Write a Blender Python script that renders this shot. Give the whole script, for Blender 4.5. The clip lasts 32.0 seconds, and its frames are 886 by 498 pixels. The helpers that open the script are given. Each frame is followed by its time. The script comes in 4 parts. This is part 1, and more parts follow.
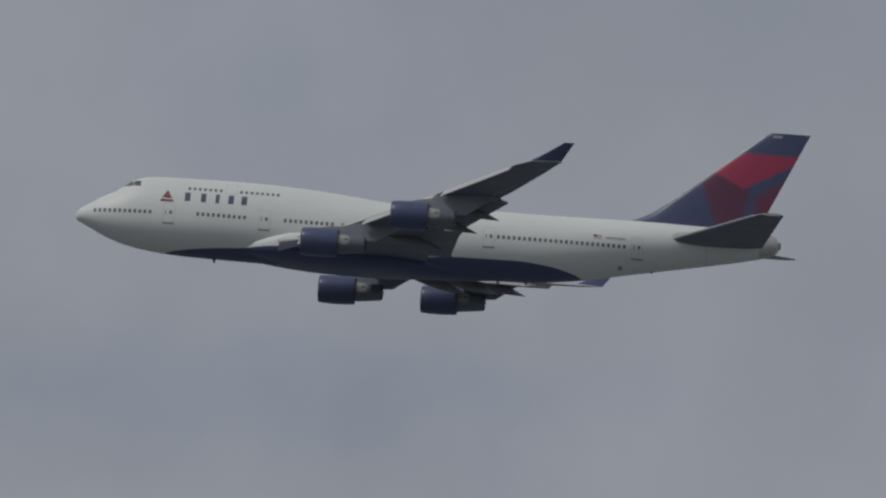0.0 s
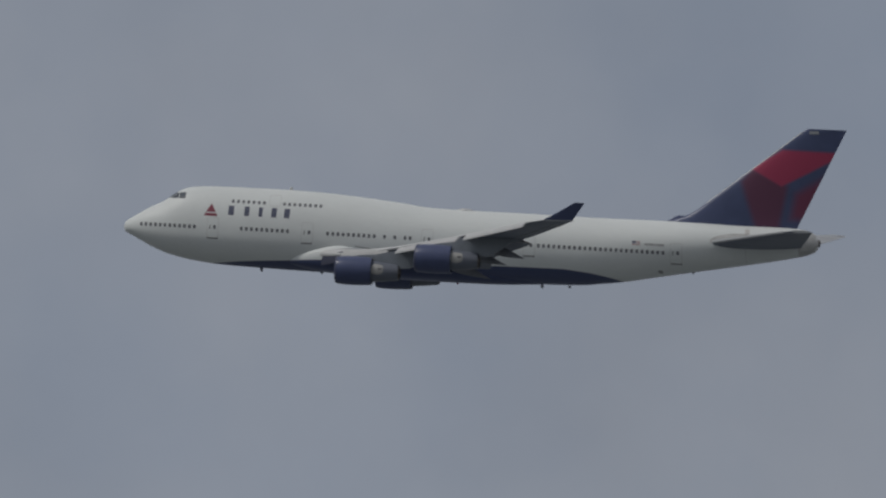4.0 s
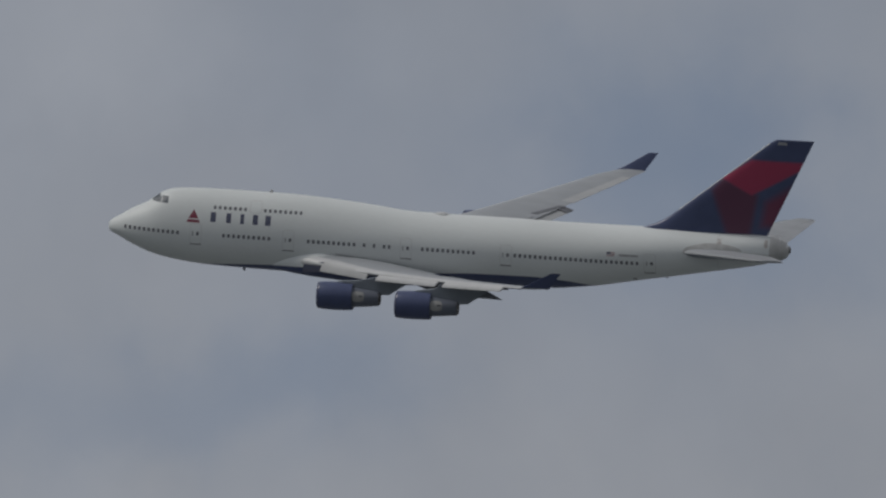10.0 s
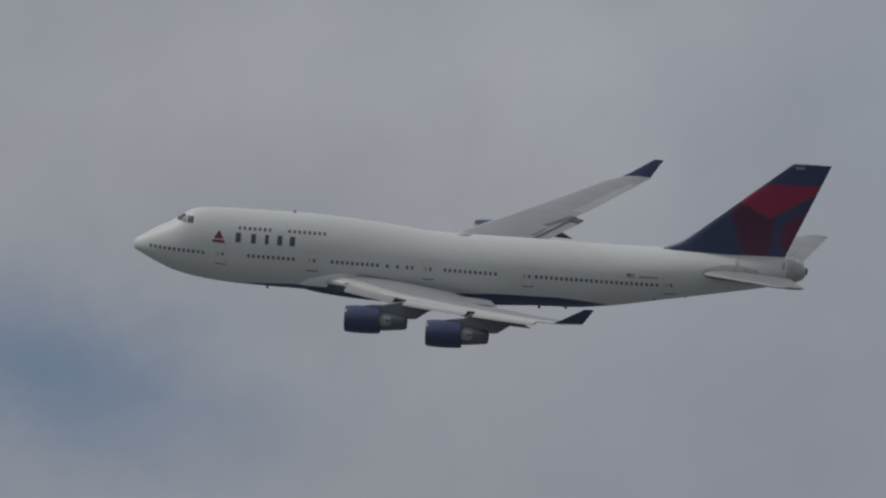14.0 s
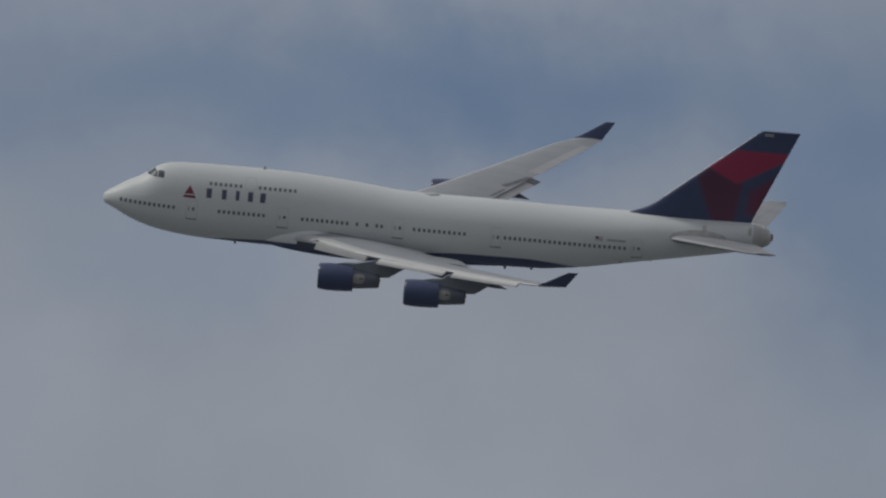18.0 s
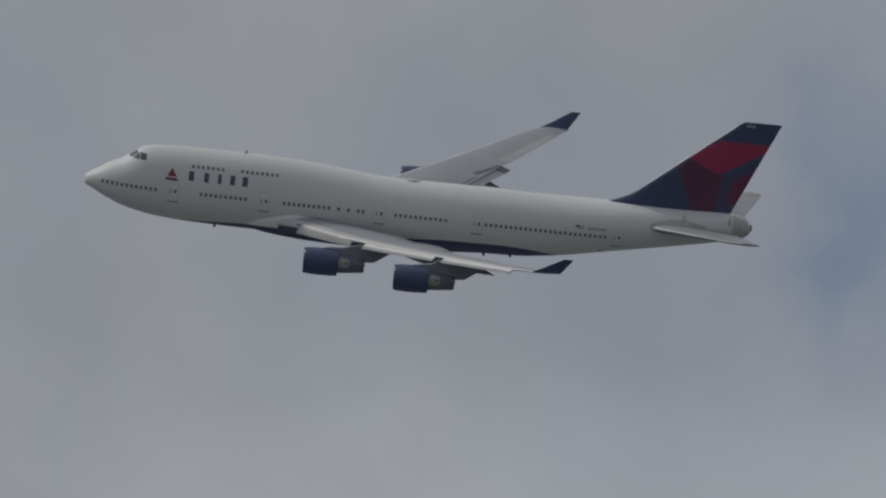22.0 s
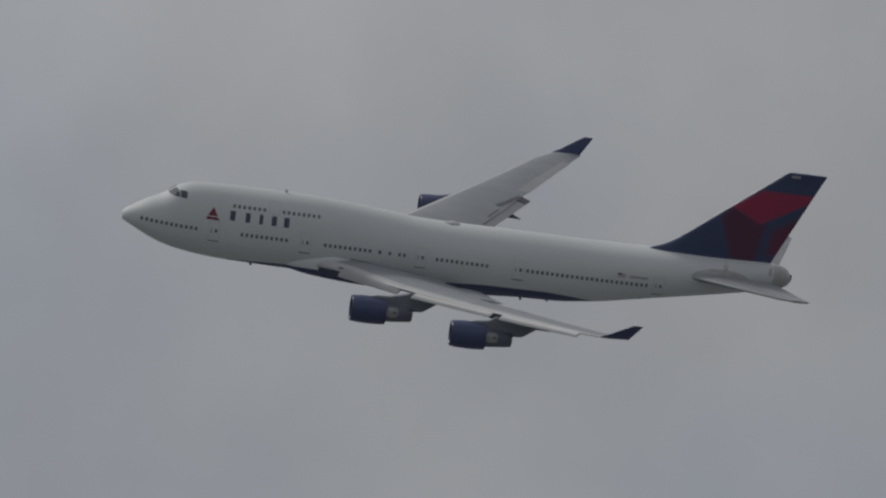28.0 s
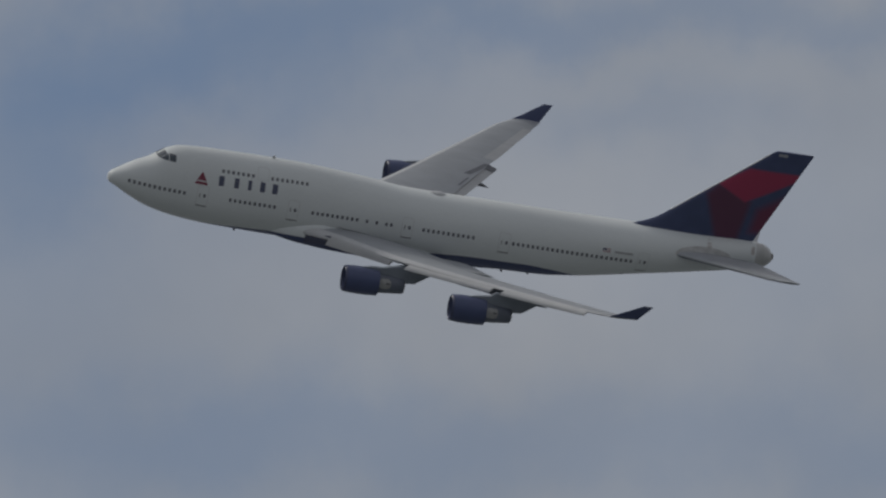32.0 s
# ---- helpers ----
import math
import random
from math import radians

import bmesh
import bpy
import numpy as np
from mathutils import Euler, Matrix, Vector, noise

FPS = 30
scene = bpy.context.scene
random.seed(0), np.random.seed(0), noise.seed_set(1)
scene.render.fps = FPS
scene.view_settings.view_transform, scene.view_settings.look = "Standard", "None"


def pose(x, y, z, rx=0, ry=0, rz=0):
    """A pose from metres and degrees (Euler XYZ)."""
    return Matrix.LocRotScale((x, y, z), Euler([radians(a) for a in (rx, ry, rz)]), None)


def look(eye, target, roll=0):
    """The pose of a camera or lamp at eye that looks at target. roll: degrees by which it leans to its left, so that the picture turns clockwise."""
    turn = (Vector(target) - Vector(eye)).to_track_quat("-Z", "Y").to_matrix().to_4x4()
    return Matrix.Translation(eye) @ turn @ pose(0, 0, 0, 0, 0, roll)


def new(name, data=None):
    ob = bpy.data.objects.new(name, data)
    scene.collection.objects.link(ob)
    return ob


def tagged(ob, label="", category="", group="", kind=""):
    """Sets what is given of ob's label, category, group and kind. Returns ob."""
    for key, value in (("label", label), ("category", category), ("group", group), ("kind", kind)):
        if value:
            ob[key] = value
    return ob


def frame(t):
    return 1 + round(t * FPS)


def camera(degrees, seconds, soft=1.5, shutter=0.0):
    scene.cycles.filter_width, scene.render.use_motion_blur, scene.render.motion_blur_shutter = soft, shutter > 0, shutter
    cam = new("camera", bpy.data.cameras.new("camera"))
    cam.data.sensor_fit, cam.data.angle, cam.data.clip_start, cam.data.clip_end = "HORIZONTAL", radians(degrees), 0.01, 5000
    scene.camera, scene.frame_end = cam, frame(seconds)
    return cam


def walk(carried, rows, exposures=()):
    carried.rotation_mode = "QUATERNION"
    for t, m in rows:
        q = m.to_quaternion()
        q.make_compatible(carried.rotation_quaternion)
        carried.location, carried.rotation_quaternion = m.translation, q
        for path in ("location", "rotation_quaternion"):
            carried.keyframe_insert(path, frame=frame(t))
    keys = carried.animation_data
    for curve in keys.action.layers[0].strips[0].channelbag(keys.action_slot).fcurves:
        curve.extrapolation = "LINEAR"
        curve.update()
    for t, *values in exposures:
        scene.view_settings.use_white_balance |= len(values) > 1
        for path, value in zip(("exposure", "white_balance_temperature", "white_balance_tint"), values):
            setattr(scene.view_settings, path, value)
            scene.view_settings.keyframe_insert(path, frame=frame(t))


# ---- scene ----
# A four-engined airliner in a long left turn, followed by a telephoto camera that stands on the ground.
cam = camera(1.5, 32.0, soft=2.35)
walk(cam, [
    (0.0, pose(0.00, 0.00, 1.70, 104.4712, -0.0000, -0.0111)),
    (0.5, pose(0.00, 0.00, 1.70, 104.5023, -0.0000, 0.9598)),
    (1.0, pose(0.00, 0.00, 1.70, 104.5304, -0.0000, 1.9443)),
    (1.5, pose(0.00, 0.00, 1.70, 104.5358, -0.0000, 2.9368)),
    (2.0, pose(0.00, 0.00, 1.70, 104.5266, -0.0000, 3.9239)),
    (2.5, pose(0.00, 0.00, 1.70, 104.5063, -0.0000, 4.8762)),
    (3.0, pose(0.00, 0.00, 1.70, 104.4915, -0.0000, 5.8161)),
    (3.5, pose(0.00, 0.00, 1.70, 104.4814, -0.0000, 6.7449)),
    (4.0, pose(0.00, 0.00, 1.70, 104.4752, -0.0000, 7.6647)),
    (4.5, pose(0.00, 0.00, 1.70, 104.4719, -0.0000, 8.5783)),
    (5.0, pose(0.00, 0.00, 1.70, 104.4705, -0.0000, 9.4890)),
    (5.5, pose(0.00, 0.00, 1.70, 104.4734, -0.0000, 10.3995)),
    (6.0, pose(0.00, 0.00, 1.70, 104.4805, -0.0000, 11.3129)),
    (6.5, pose(0.00, 0.00, 1.70, 104.4823, -0.0000, 12.2492)),
    (7.0, pose(0.00, 0.00, 1.70, 104.4631, -0.0000, 13.2014)),
    (7.5, pose(0.00, 0.00, 1.70, 104.4430, -0.0000, 14.1534)),
    (8.0, pose(0.00, 0.00, 1.70, 104.4271, -0.0000, 15.0792)),
    (8.5, pose(0.00, 0.00, 1.70, 104.4162, -0.0000, 15.9514)),
    (9.0, pose(0.00, 0.00, 1.70, 104.4096, -0.0000, 16.8515)),
    (9.5, pose(0.00, 0.00, 1.70, 104.4202, -0.0000, 17.7825)),
    (10.0, pose(0.00, 0.00, 1.70, 104.4403, -0.0000, 18.7425)),
    (10.5, pose(0.00, 0.00, 1.70, 104.4601, -0.0000, 19.7031)),
    (11.0, pose(0.00, 0.00, 1.70, 104.4760, -0.0000, 20.6596)),
    (11.5, pose(0.00, 0.00, 1.70, 104.4889, -0.0000, 21.5834)),
    (12.0, pose(0.00, 0.00, 1.70, 104.4974, -0.0000, 22.4941)),
    (12.5, pose(0.00, 0.00, 1.70, 104.5035, -0.0000, 23.4001)),
    (13.0, pose(0.00, 0.00, 1.70, 104.5093, -0.0000, 24.3001)),
    (13.5, pose(0.00, 0.00, 1.70, 104.5153, -0.0000, 25.1948)),
    (14.0, pose(0.00, 0.00, 1.70, 104.5231, -0.0000, 26.0838)),
    (14.5, pose(0.00, 0.00, 1.70, 104.5235, -0.0000, 26.9725)),
    (15.0, pose(0.00, 0.00, 1.70, 104.5045, -0.0000, 27.8607)),
    (15.5, pose(0.00, 0.00, 1.70, 104.4980, -0.0000, 28.7487)),
    (16.0, pose(0.00, 0.00, 1.70, 104.5097, -0.0000, 29.6463)),
    (16.5, pose(0.00, 0.00, 1.70, 104.5322, -0.0000, 30.5500)),
    (17.0, pose(0.00, 0.00, 1.70, 104.5578, -0.0000, 31.4566)),
    (17.5, pose(0.00, 0.00, 1.70, 104.5790, -0.0000, 32.3626)),
    (18.0, pose(0.00, 0.00, 1.70, 104.5882, -0.0000, 33.2642)),
    (18.5, pose(0.00, 0.00, 1.70, 104.6199, -0.0000, 34.1672)),
    (19.0, pose(0.00, 0.00, 1.70, 104.6547, -0.0000, 35.0706)),
    (19.5, pose(0.00, 0.00, 1.70, 104.6914, -0.0000, 35.9743)),
    (20.0, pose(0.00, 0.00, 1.70, 104.7283, -0.0000, 36.8791)),
    (20.5, pose(0.00, 0.00, 1.70, 104.7407, -0.0000, 37.7829)),
    (21.0, pose(0.00, 0.00, 1.70, 104.7550, -0.0000, 38.6790)),
    (21.5, pose(0.00, 0.00, 1.70, 104.7881, -0.0000, 39.5665)),
    (22.0, pose(0.00, 0.00, 1.70, 104.8168, -0.0000, 40.4551)),
    (22.5, pose(0.00, 0.00, 1.70, 104.8458, -0.0000, 41.3447)),
    (23.0, pose(0.00, 0.00, 1.70, 104.8803, -0.0000, 42.2330)),
    (23.5, pose(0.00, 0.00, 1.70, 104.9206, -0.0000, 43.1237)),
    (24.0, pose(0.00, 0.00, 1.70, 104.9632, -0.0000, 44.0289)),
    (24.5, pose(0.00, 0.00, 1.70, 105.0087, -0.0000, 44.9508)),
    (25.0, pose(0.00, 0.00, 1.70, 105.0566, -0.0000, 45.8770)),
    (25.5, pose(0.00, 0.00, 1.70, 105.1112, -0.0000, 46.8052)),
    (26.0, pose(0.00, 0.00, 1.70, 105.1757, -0.0000, 47.7342)),
    (26.5, pose(0.00, 0.00, 1.70, 105.2510, -0.0000, 48.6612)),
    (27.0, pose(0.00, 0.00, 1.70, 105.3169, -0.0000, 49.5757)),
    (27.5, pose(0.00, 0.00, 1.70, 105.3747, -0.0000, 50.4817)),
    (28.0, pose(0.00, 0.00, 1.70, 105.4257, -0.0000, 51.3829)),
    (28.5, pose(0.00, 0.00, 1.70, 105.4711, -0.0000, 52.2828)),
    (29.0, pose(0.00, 0.00, 1.70, 105.5120, -0.0000, 53.1852)),
    (29.5, pose(0.00, 0.00, 1.70, 105.5608, -0.0000, 54.0867)),
    (30.0, pose(0.00, 0.00, 1.70, 105.6253, -0.0000, 54.9878)),
    (30.5, pose(0.00, 0.00, 1.70, 105.6982, -0.0000, 55.8910)),
    (31.0, pose(0.00, 0.00, 1.70, 105.7728, -0.0000, 56.7948)),
    (31.5, pose(0.00, 0.00, 1.70, 105.8481, -0.0000, 57.7099)),
    (32.0, pose(0.00, 0.00, 1.70, 105.9267, -0.0000, 58.6191))
])

# ---- world and light ----
SUN_WAY = Vector((-0.50, -0.36, 0.79)).normalized()


def math_node(nt, op, a, b=None, c=None):
    n = nt.nodes.new("ShaderNodeMath")
    n.operation = op
    for i, v in enumerate((a, b, c)):
        if v is None:
            continue
        if isinstance(v, (int, float)):
            n.inputs[i].default_value = v
        else:
            nt.links.new(v, n.inputs[i])
    return n.outputs[0]


# gaps in the cloud deck: bearing to the left of +y and height, half widths (degrees), clearness
GAPS_EARLY = [
    (0.30, 14.22, 0.60, 0.10, 0.25), (3.45, 14.30, 0.45, 0.10, 0.5), (4.50, 14.84, 0.35, 0.10, 0.3), (5.05, 14.90, 0.23, 0.07, 0.6), (9.60, 14.90, 0.90, 0.12, 0.35), (10.61, 14.83, 0.23, 0.10, 0.3), (13.10, 14.82, 0.80, 0.12, 0.3), (14.50, 14.22, 0.42, 0.20, 0.38),
    (18.32, 14.62, 0.24, 0.16, 0.42), (18.05, 14.42, 0.22, 0.10, 0.25), (18.95, 14.21, 0.22, 0.08, 0.28), (19.30, 14.15, 0.25, 0.10, 0.25), (20.24, 14.14, 0.46, 0.10, 0.5),
    (26.74, 14.31, 0.20, 0.12, 0.68), (26.45, 14.22, 0.20, 0.08, 0.25), (27.19, 14.88, 0.17, 0.09, 0.42), (27.20, 14.33, 0.26, 0.12, 0.5), (28.10, 14.50, 0.40, 0.20, 0.18),
    (28.98, 14.71, 0.23, 0.14, 0.33), (28.48, 14.36, 0.22, 0.08, 0.18), (31.85, 14.90, 0.27, 0.11, 0.7), (32.53, 14.62, 0.16, 0.26, 0.55)]
GAPS_MIDDLE = [
    (32.98, 14.84, 0.40, 0.14, 0.6), (33.38, 14.90, 0.42, 0.12, 0.55), (33.90, 14.84, 0.30, 0.14, 0.42), (33.75, 14.55, 0.20, 0.12, 0.35), (34.45, 15.00, 0.23, 0.07, 0.6),
    (34.50, 14.90, 0.25, 0.08, 0.5), (35.64, 14.44, 0.19, 0.14, 0.58), (35.02, 14.46, 0.26, 0.12, 0.66), (34.55, 14.50, 0.15, 0.10, 0.35),
    (35.70, 14.78, 0.20, 0.10, 0.45), (36.85, 14.98, 0.60, 0.12, 0.6), (36.35, 14.86, 0.22, 0.14, 0.38), (37.50, 14.80, 0.20, 0.10, 0.25), (38.44, 14.64, 0.20, 0.06, 0.35),
    (38.20, 15.04, 0.50, 0.14, 0.75), (38.45, 14.86, 0.32, 0.13, 0.35), (39.20, 15.06, 0.40, 0.08, 0.42), (38.95, 14.76, 0.45, 0.06, 0.4), (39.73, 14.85, 0.14, 0.16, 0.6)]
GAPS_LATE = [
    (42.93, 14.61, 0.22, 0.10, 0.2), (42.35, 14.66, 0.38, 0.09, 0.32), (41.70, 14.78, 0.30, 0.08, 0.2), (43.75, 14.80, 0.45, 0.07, 0.24), (46.20, 14.78, 0.30, 0.10, 0.32), (45.60, 14.68, 0.30, 0.09, 0.35), (53.78, 15.24, 0.50, 0.24, 0.95), (53.15, 15.20, 0.40, 0.12, 0.5), (53.80, 15.47, 0.28, 0.12, 0.45),
    (54.18, 15.71, 0.23, 0.08, 0.5), (54.36, 15.50, 0.22, 0.23, 0.45), (54.68, 15.38, 0.30, 0.18, 0.35), (54.90, 15.25, 0.60, 0.10, 0.7),
    (56.80, 15.42, 0.80, 0.10, 0.66), (57.48, 15.55, 0.43, 0.08, 0.4), (58.25, 16.15, 0.23, 0.06, 0.3),
    (59.10, 16.24, 0.32, 0.10, 0.64), (58.70, 15.60, 0.75, 0.10, 0.48), (59.34, 16.05, 0.17, 0.13, 0.4), (58.35, 16.33, 0.60, 0.06, 0.6), (58.10, 15.85, 0.25, 0.30, 0.2)]
THIN_CLOUD = [(6.0, 14.5, 6.2, 3.0, 0.365), (18.7, 14.45, 1.2, 0.8, 0.22), (27.75, 14.5, 1.4, 0.9, 0.25), (35.0, 14.7, 4.5, 2.0, 0.30), (57.5, 15.8, 3.5, 2.0, 0.26)]
# thicker, brighter banks of cloud: bearing, height, half widths, gain
BANKS = [(38.6, 14.42, 2.4, 0.17, 0.30), (53.0, 15.85, 1.6, 0.22, 0.20), (55.5, 15.70, 0.45, 0.30, 0.22), (56.4, 16.10, 0.60, 0.16, 0.15), (47.6, 15.5, 1.5, 0.2, 0.10), (34.2, 14.9, 1.2, 0.3, 0.05),
         (19.3, 14.80, 0.35, 0.16, 0.16), (26.0, 14.85, 0.9, 0.18, 0.20), (44.0, 15.30, 0.9, 0.16, 0.10), (56.9, 16.05, 0.9, 0.25, 0.10), (58.4, 16.00, 0.45, 0.16, 0.05), (16.8, 14.35, 0.9, 0.4, 0.08)]
# the cloud turns from bluish to neutral grey towards the later bearings: bearing, tint
CLOUD_TINTS = [(0, 0.968, 0.993, 1.078), (4, 0.950, 0.993, 1.092), (13, 0.955, 0.993, 1.082), (17, 0.968, 0.994, 1.062), (22, 0.940, 0.993, 1.100), (26, 0.962, 0.994, 1.066), (29, 0.945, 0.993, 1.092),
               (34, 0.930, 0.993, 1.112), (38, 0.966, 0.996, 1.050), (43, 0.974, 0.997, 1.038), (54, 0.972, 0.997, 1.042), (59, 0.955, 0.995, 1.068)]


def build_world():
    world = bpy.data.worlds.new("cloudy_sky")
    scene.world = world
    world.use_nodes = True
    nt = world.node_tree
    nt.nodes.clear()
    out = nt.nodes.new("ShaderNodeOutputWorld")
    bg = nt.nodes.new("ShaderNodeBackground")
    nt.links.new(bg.outputs[0], out.inputs[0])
    geo = nt.nodes.new("ShaderNodeTexCoord")
    sep = nt.nodes.new("ShaderNodeSeparateXYZ")
    nt.links.new(geo.outputs["Generated"], sep.inputs[0])
    x, y, z = sep.outputs
    # wisps bend the outlines of the gaps
    bend = nt.nodes.new("ShaderNodeTexNoise")
    bend.inputs["Scale"].default_value, bend.inputs["Detail"].default_value = 260.0, 5.0
    bend.inputs["Roughness"].default_value = 0.55
    nt.links.new(geo.outputs["Generated"], bend.inputs["Vector"])
    bsep = nt.nodes.new("ShaderNodeSeparateColor")
    nt.links.new(bend.outputs["Color"], bsep.inputs[0])
    pan = math_node(nt, "MULTIPLY", math_node(nt, "ARCTAN2", math_node(nt, "MULTIPLY", x, -1.0), y), 57.29578)
    pan = math_node(nt, "ADD", pan, math_node(nt, "MULTIPLY_ADD", bsep.outputs[0], 0.45, -0.225))
    tilt = math_node(nt, "MULTIPLY", math_node(nt, "ARCSINE", z), 57.29578)
    tilt = math_node(nt, "ADD", tilt, math_node(nt, "MULTIPLY_ADD", bsep.outputs[1], 0.25, -0.125))

    def patches(rows):
        total = None
        for p, q, a, b, s in rows:
            u = math_node(nt, "DIVIDE", math_node(nt, "SUBTRACT", pan, p), a * 1.15)
            v = math_node(nt, "DIVIDE", math_node(nt, "SUBTRACT", tilt, q), b * 1.15)
            r = math_node(nt, "MULTIPLY_ADD", u, u, math_node(nt, "MULTIPLY", v, v))
            e = math_node(nt, "MULTIPLY", math_node(nt, "POWER", 2.71828, math_node(nt, "MULTIPLY", r, -1.0)), s)
            total = e if total is None else math_node(nt, "ADD", total, e)
        return total

    total = patches(GAPS_EARLY + GAPS_MIDDLE + GAPS_LATE + THIN_CLOUD)
    broad = nt.nodes.new("ShaderNodeTexNoise")
    broad.inputs["Scale"].default_value, broad.inputs["Detail"].default_value = 45.0, 6.0
    broad.inputs["Roughness"].default_value = 0.5
    nt.links.new(geo.outputs["Generated"], broad.inputs["Vector"])
    veil = math_node(nt, "MULTIPLY_ADD", broad.outputs["Fac"], 0.9, -0.40)
    gap = math_node(nt, "ADD", math_node(nt, "MULTIPLY", total, 0.78), veil)
    clamp = nt.nodes.new("ShaderNodeClamp")
    nt.links.new(gap, clamp.inputs[0])
    clamp.inputs["Max"].default_value = 0.95
    # cloud: an overcast sky, brighter overhead
    sky = nt.nodes.new("ShaderNodeTexSky")
    sky.sky_type, sky.sun_disc = "NISHITA", False
    sky.sun_elevation = math.asin(SUN_WAY.z)
    sky.sun_rotation = math.atan2(SUN_WAY.x, SUN_WAY.y)
    dim = nt.nodes.new("ShaderNodeMix")
    dim.data_type, dim.blend_type = "RGBA", "MULTIPLY"
    dim.inputs[0].default_value = 1.0
    nt.links.new(sky.outputs[0], dim.inputs[6])
    dim.inputs[7].default_value = (0.0490, 0.0512, 0.0552, 1)
    rise = math_node(nt, "MULTIPLY_ADD", math_node(nt, "MAXIMUM", z, 0.0), CLOUD_RISE, CLOUD_LOW)
    fine = nt.nodes.new("ShaderNodeTexNoise")
    fine.inputs["Scale"].default_value, fine.inputs["Detail"].default_value = 110.0, 7.0
    nt.links.new(geo.outputs["Generated"], fine.inputs["Vector"])
    lumps = math_node(nt, "MULTIPLY", rise, math_node(nt, "MULTIPLY_ADD", fine.outputs["Fac"], 0.36, 0.82))
    lumps = math_node(nt, "MULTIPLY", lumps, math_node(nt, "ADD", patches(BANKS), 1.0))
    grey = nt.nodes.new("ShaderNodeMix")
    grey.data_type, grey.blend_type = "RGBA", "MULTIPLY"
    grey.inputs[0].default_value = 1.0
    tint = nt.nodes.new("ShaderNodeValToRGB")
    ramp = tint.color_ramp
    while len(ramp.elements) < len(CLOUD_TINTS):
        ramp.elements.new(0.5)
    for stop, (bearing, r, g, b) in zip(ramp.elements, CLOUD_TINTS):
        stop.position, stop.color = bearing / 60.0, (r, g, b, 1)
    nt.links.new(math_node(nt, "DIVIDE", pan, 60.0), tint.inputs[0])
    nt.links.new(tint.outputs[0], grey.inputs[6])
    nt.links.new(lumps, grey.inputs[7])
    mix = nt.nodes.new("ShaderNodeMix")
    mix.data_type = "RGBA"
    nt.links.new(clamp.outputs[0], mix.inputs[0])
    nt.links.new(grey.outputs[2], mix.inputs[6])
    nt.links.new(dim.outputs[2], mix.inputs[7])
    nt.links.new(mix.outputs[2], bg.inputs[0])
    bg.inputs[1].default_value = 1.0


CLOUD_LOW, CLOUD_RISE = 0.285, 0.05
build_world()
sun_data = bpy.data.lights.new("sun", "SUN")
sun_data.energy, sun_data.angle, sun_data.color = 1.2, radians(8), (1.0, 0.965, 0.91)
sun = new("sun", sun_data)
sun.matrix_world = look(SUN_WAY * 100, (0, 0, 0))
scene.view_settings.exposure = 0.0


# ---- materials ----
def material(name, color, rough=0.4, metal=0.0, vary=0.06, scale=0.6, streak=0.0, shine=0.5):
    """Paint or metal with broad staining, fine grain and soft relief, in metres."""
    m = bpy.data.materials.new(name)
    m.use_nodes = True
    nt = m.node_tree
    b = nt.nodes["Principled BSDF"]
    b.inputs["Roughness"].default_value, b.inputs["Metallic"].default_value = rough, metal
    b.inputs["Specular IOR Level"].default_value = shine
    tc = nt.nodes.new("ShaderNodeTexCoord")
    mp = nt.nodes.new("ShaderNodeMapping")
    mp.inputs["Scale"].default_value = (0.35 if streak else 1.0, 1.0, 1.0)
    nt.links.new(tc.outputs["Object"], mp.inputs[0])
    big = nt.nodes.new("ShaderNodeTexNoise")
    big.inputs["Scale"].default_value, big.inputs["Detail"].default_value = scale, 5.0
    small = nt.nodes.new("ShaderNodeTexNoise")
    small.inputs["Scale"].default_value, small.inputs["Detail"].default_value = scale * 14, 3.0
    for n in (big, small):
        nt.links.new(mp.outputs[0], n.inputs["Vector"])
    s = math_node(nt, "ADD", math_node(nt, "MULTIPLY", big.outputs["Fac"], 0.7), math_node(nt, "MULTIPLY", small.outputs["Fac"], 0.3))
    ramp = nt.nodes.new("ShaderNodeMapRange")
    nt.links.new(s, ramp.inputs[0])
    ramp.inputs[1].default_value, ramp.inputs[2].default_value = 0.3, 0.7
    ramp.inputs[3].default_value, ramp.inputs[4].default_value = 1 - vary, 1 + vary
    mix = nt.nodes.new("ShaderNodeMix")
    mix.data_type, mix.blend_type = "RGBA", "MULTIPLY"
    mix.inputs[0].default_value = 1.0
    mix.inputs[6].default_value = (*color, 1)
    nt.links.new(ramp.outputs[0], mix.inputs[7])
    nt.links.new(mix.outputs[2], b.inputs["Base Color"])
    rr = nt.nodes.new("ShaderNodeMapRange")
    nt.links.new(small.outputs["Fac"], rr.inputs[0])
    rr.inputs[3].default_value, rr.inputs[4].default_value = max(rough - 0.08, 0.05), min(rough + 0.08, 1)
    nt.links.new(rr.outputs[0], b.inputs["Roughness"])
    bump = nt.nodes.new("ShaderNodeBump")
    bump.inputs["Strength"].default_value, bump.inputs["Distance"].default_value = 0.05, 0.02
    nt.links.new(big.outputs["Fac"], bump.inputs["Height"])
    nt.links.new(bump.outputs[0], b.inputs["Normal"])
    return m


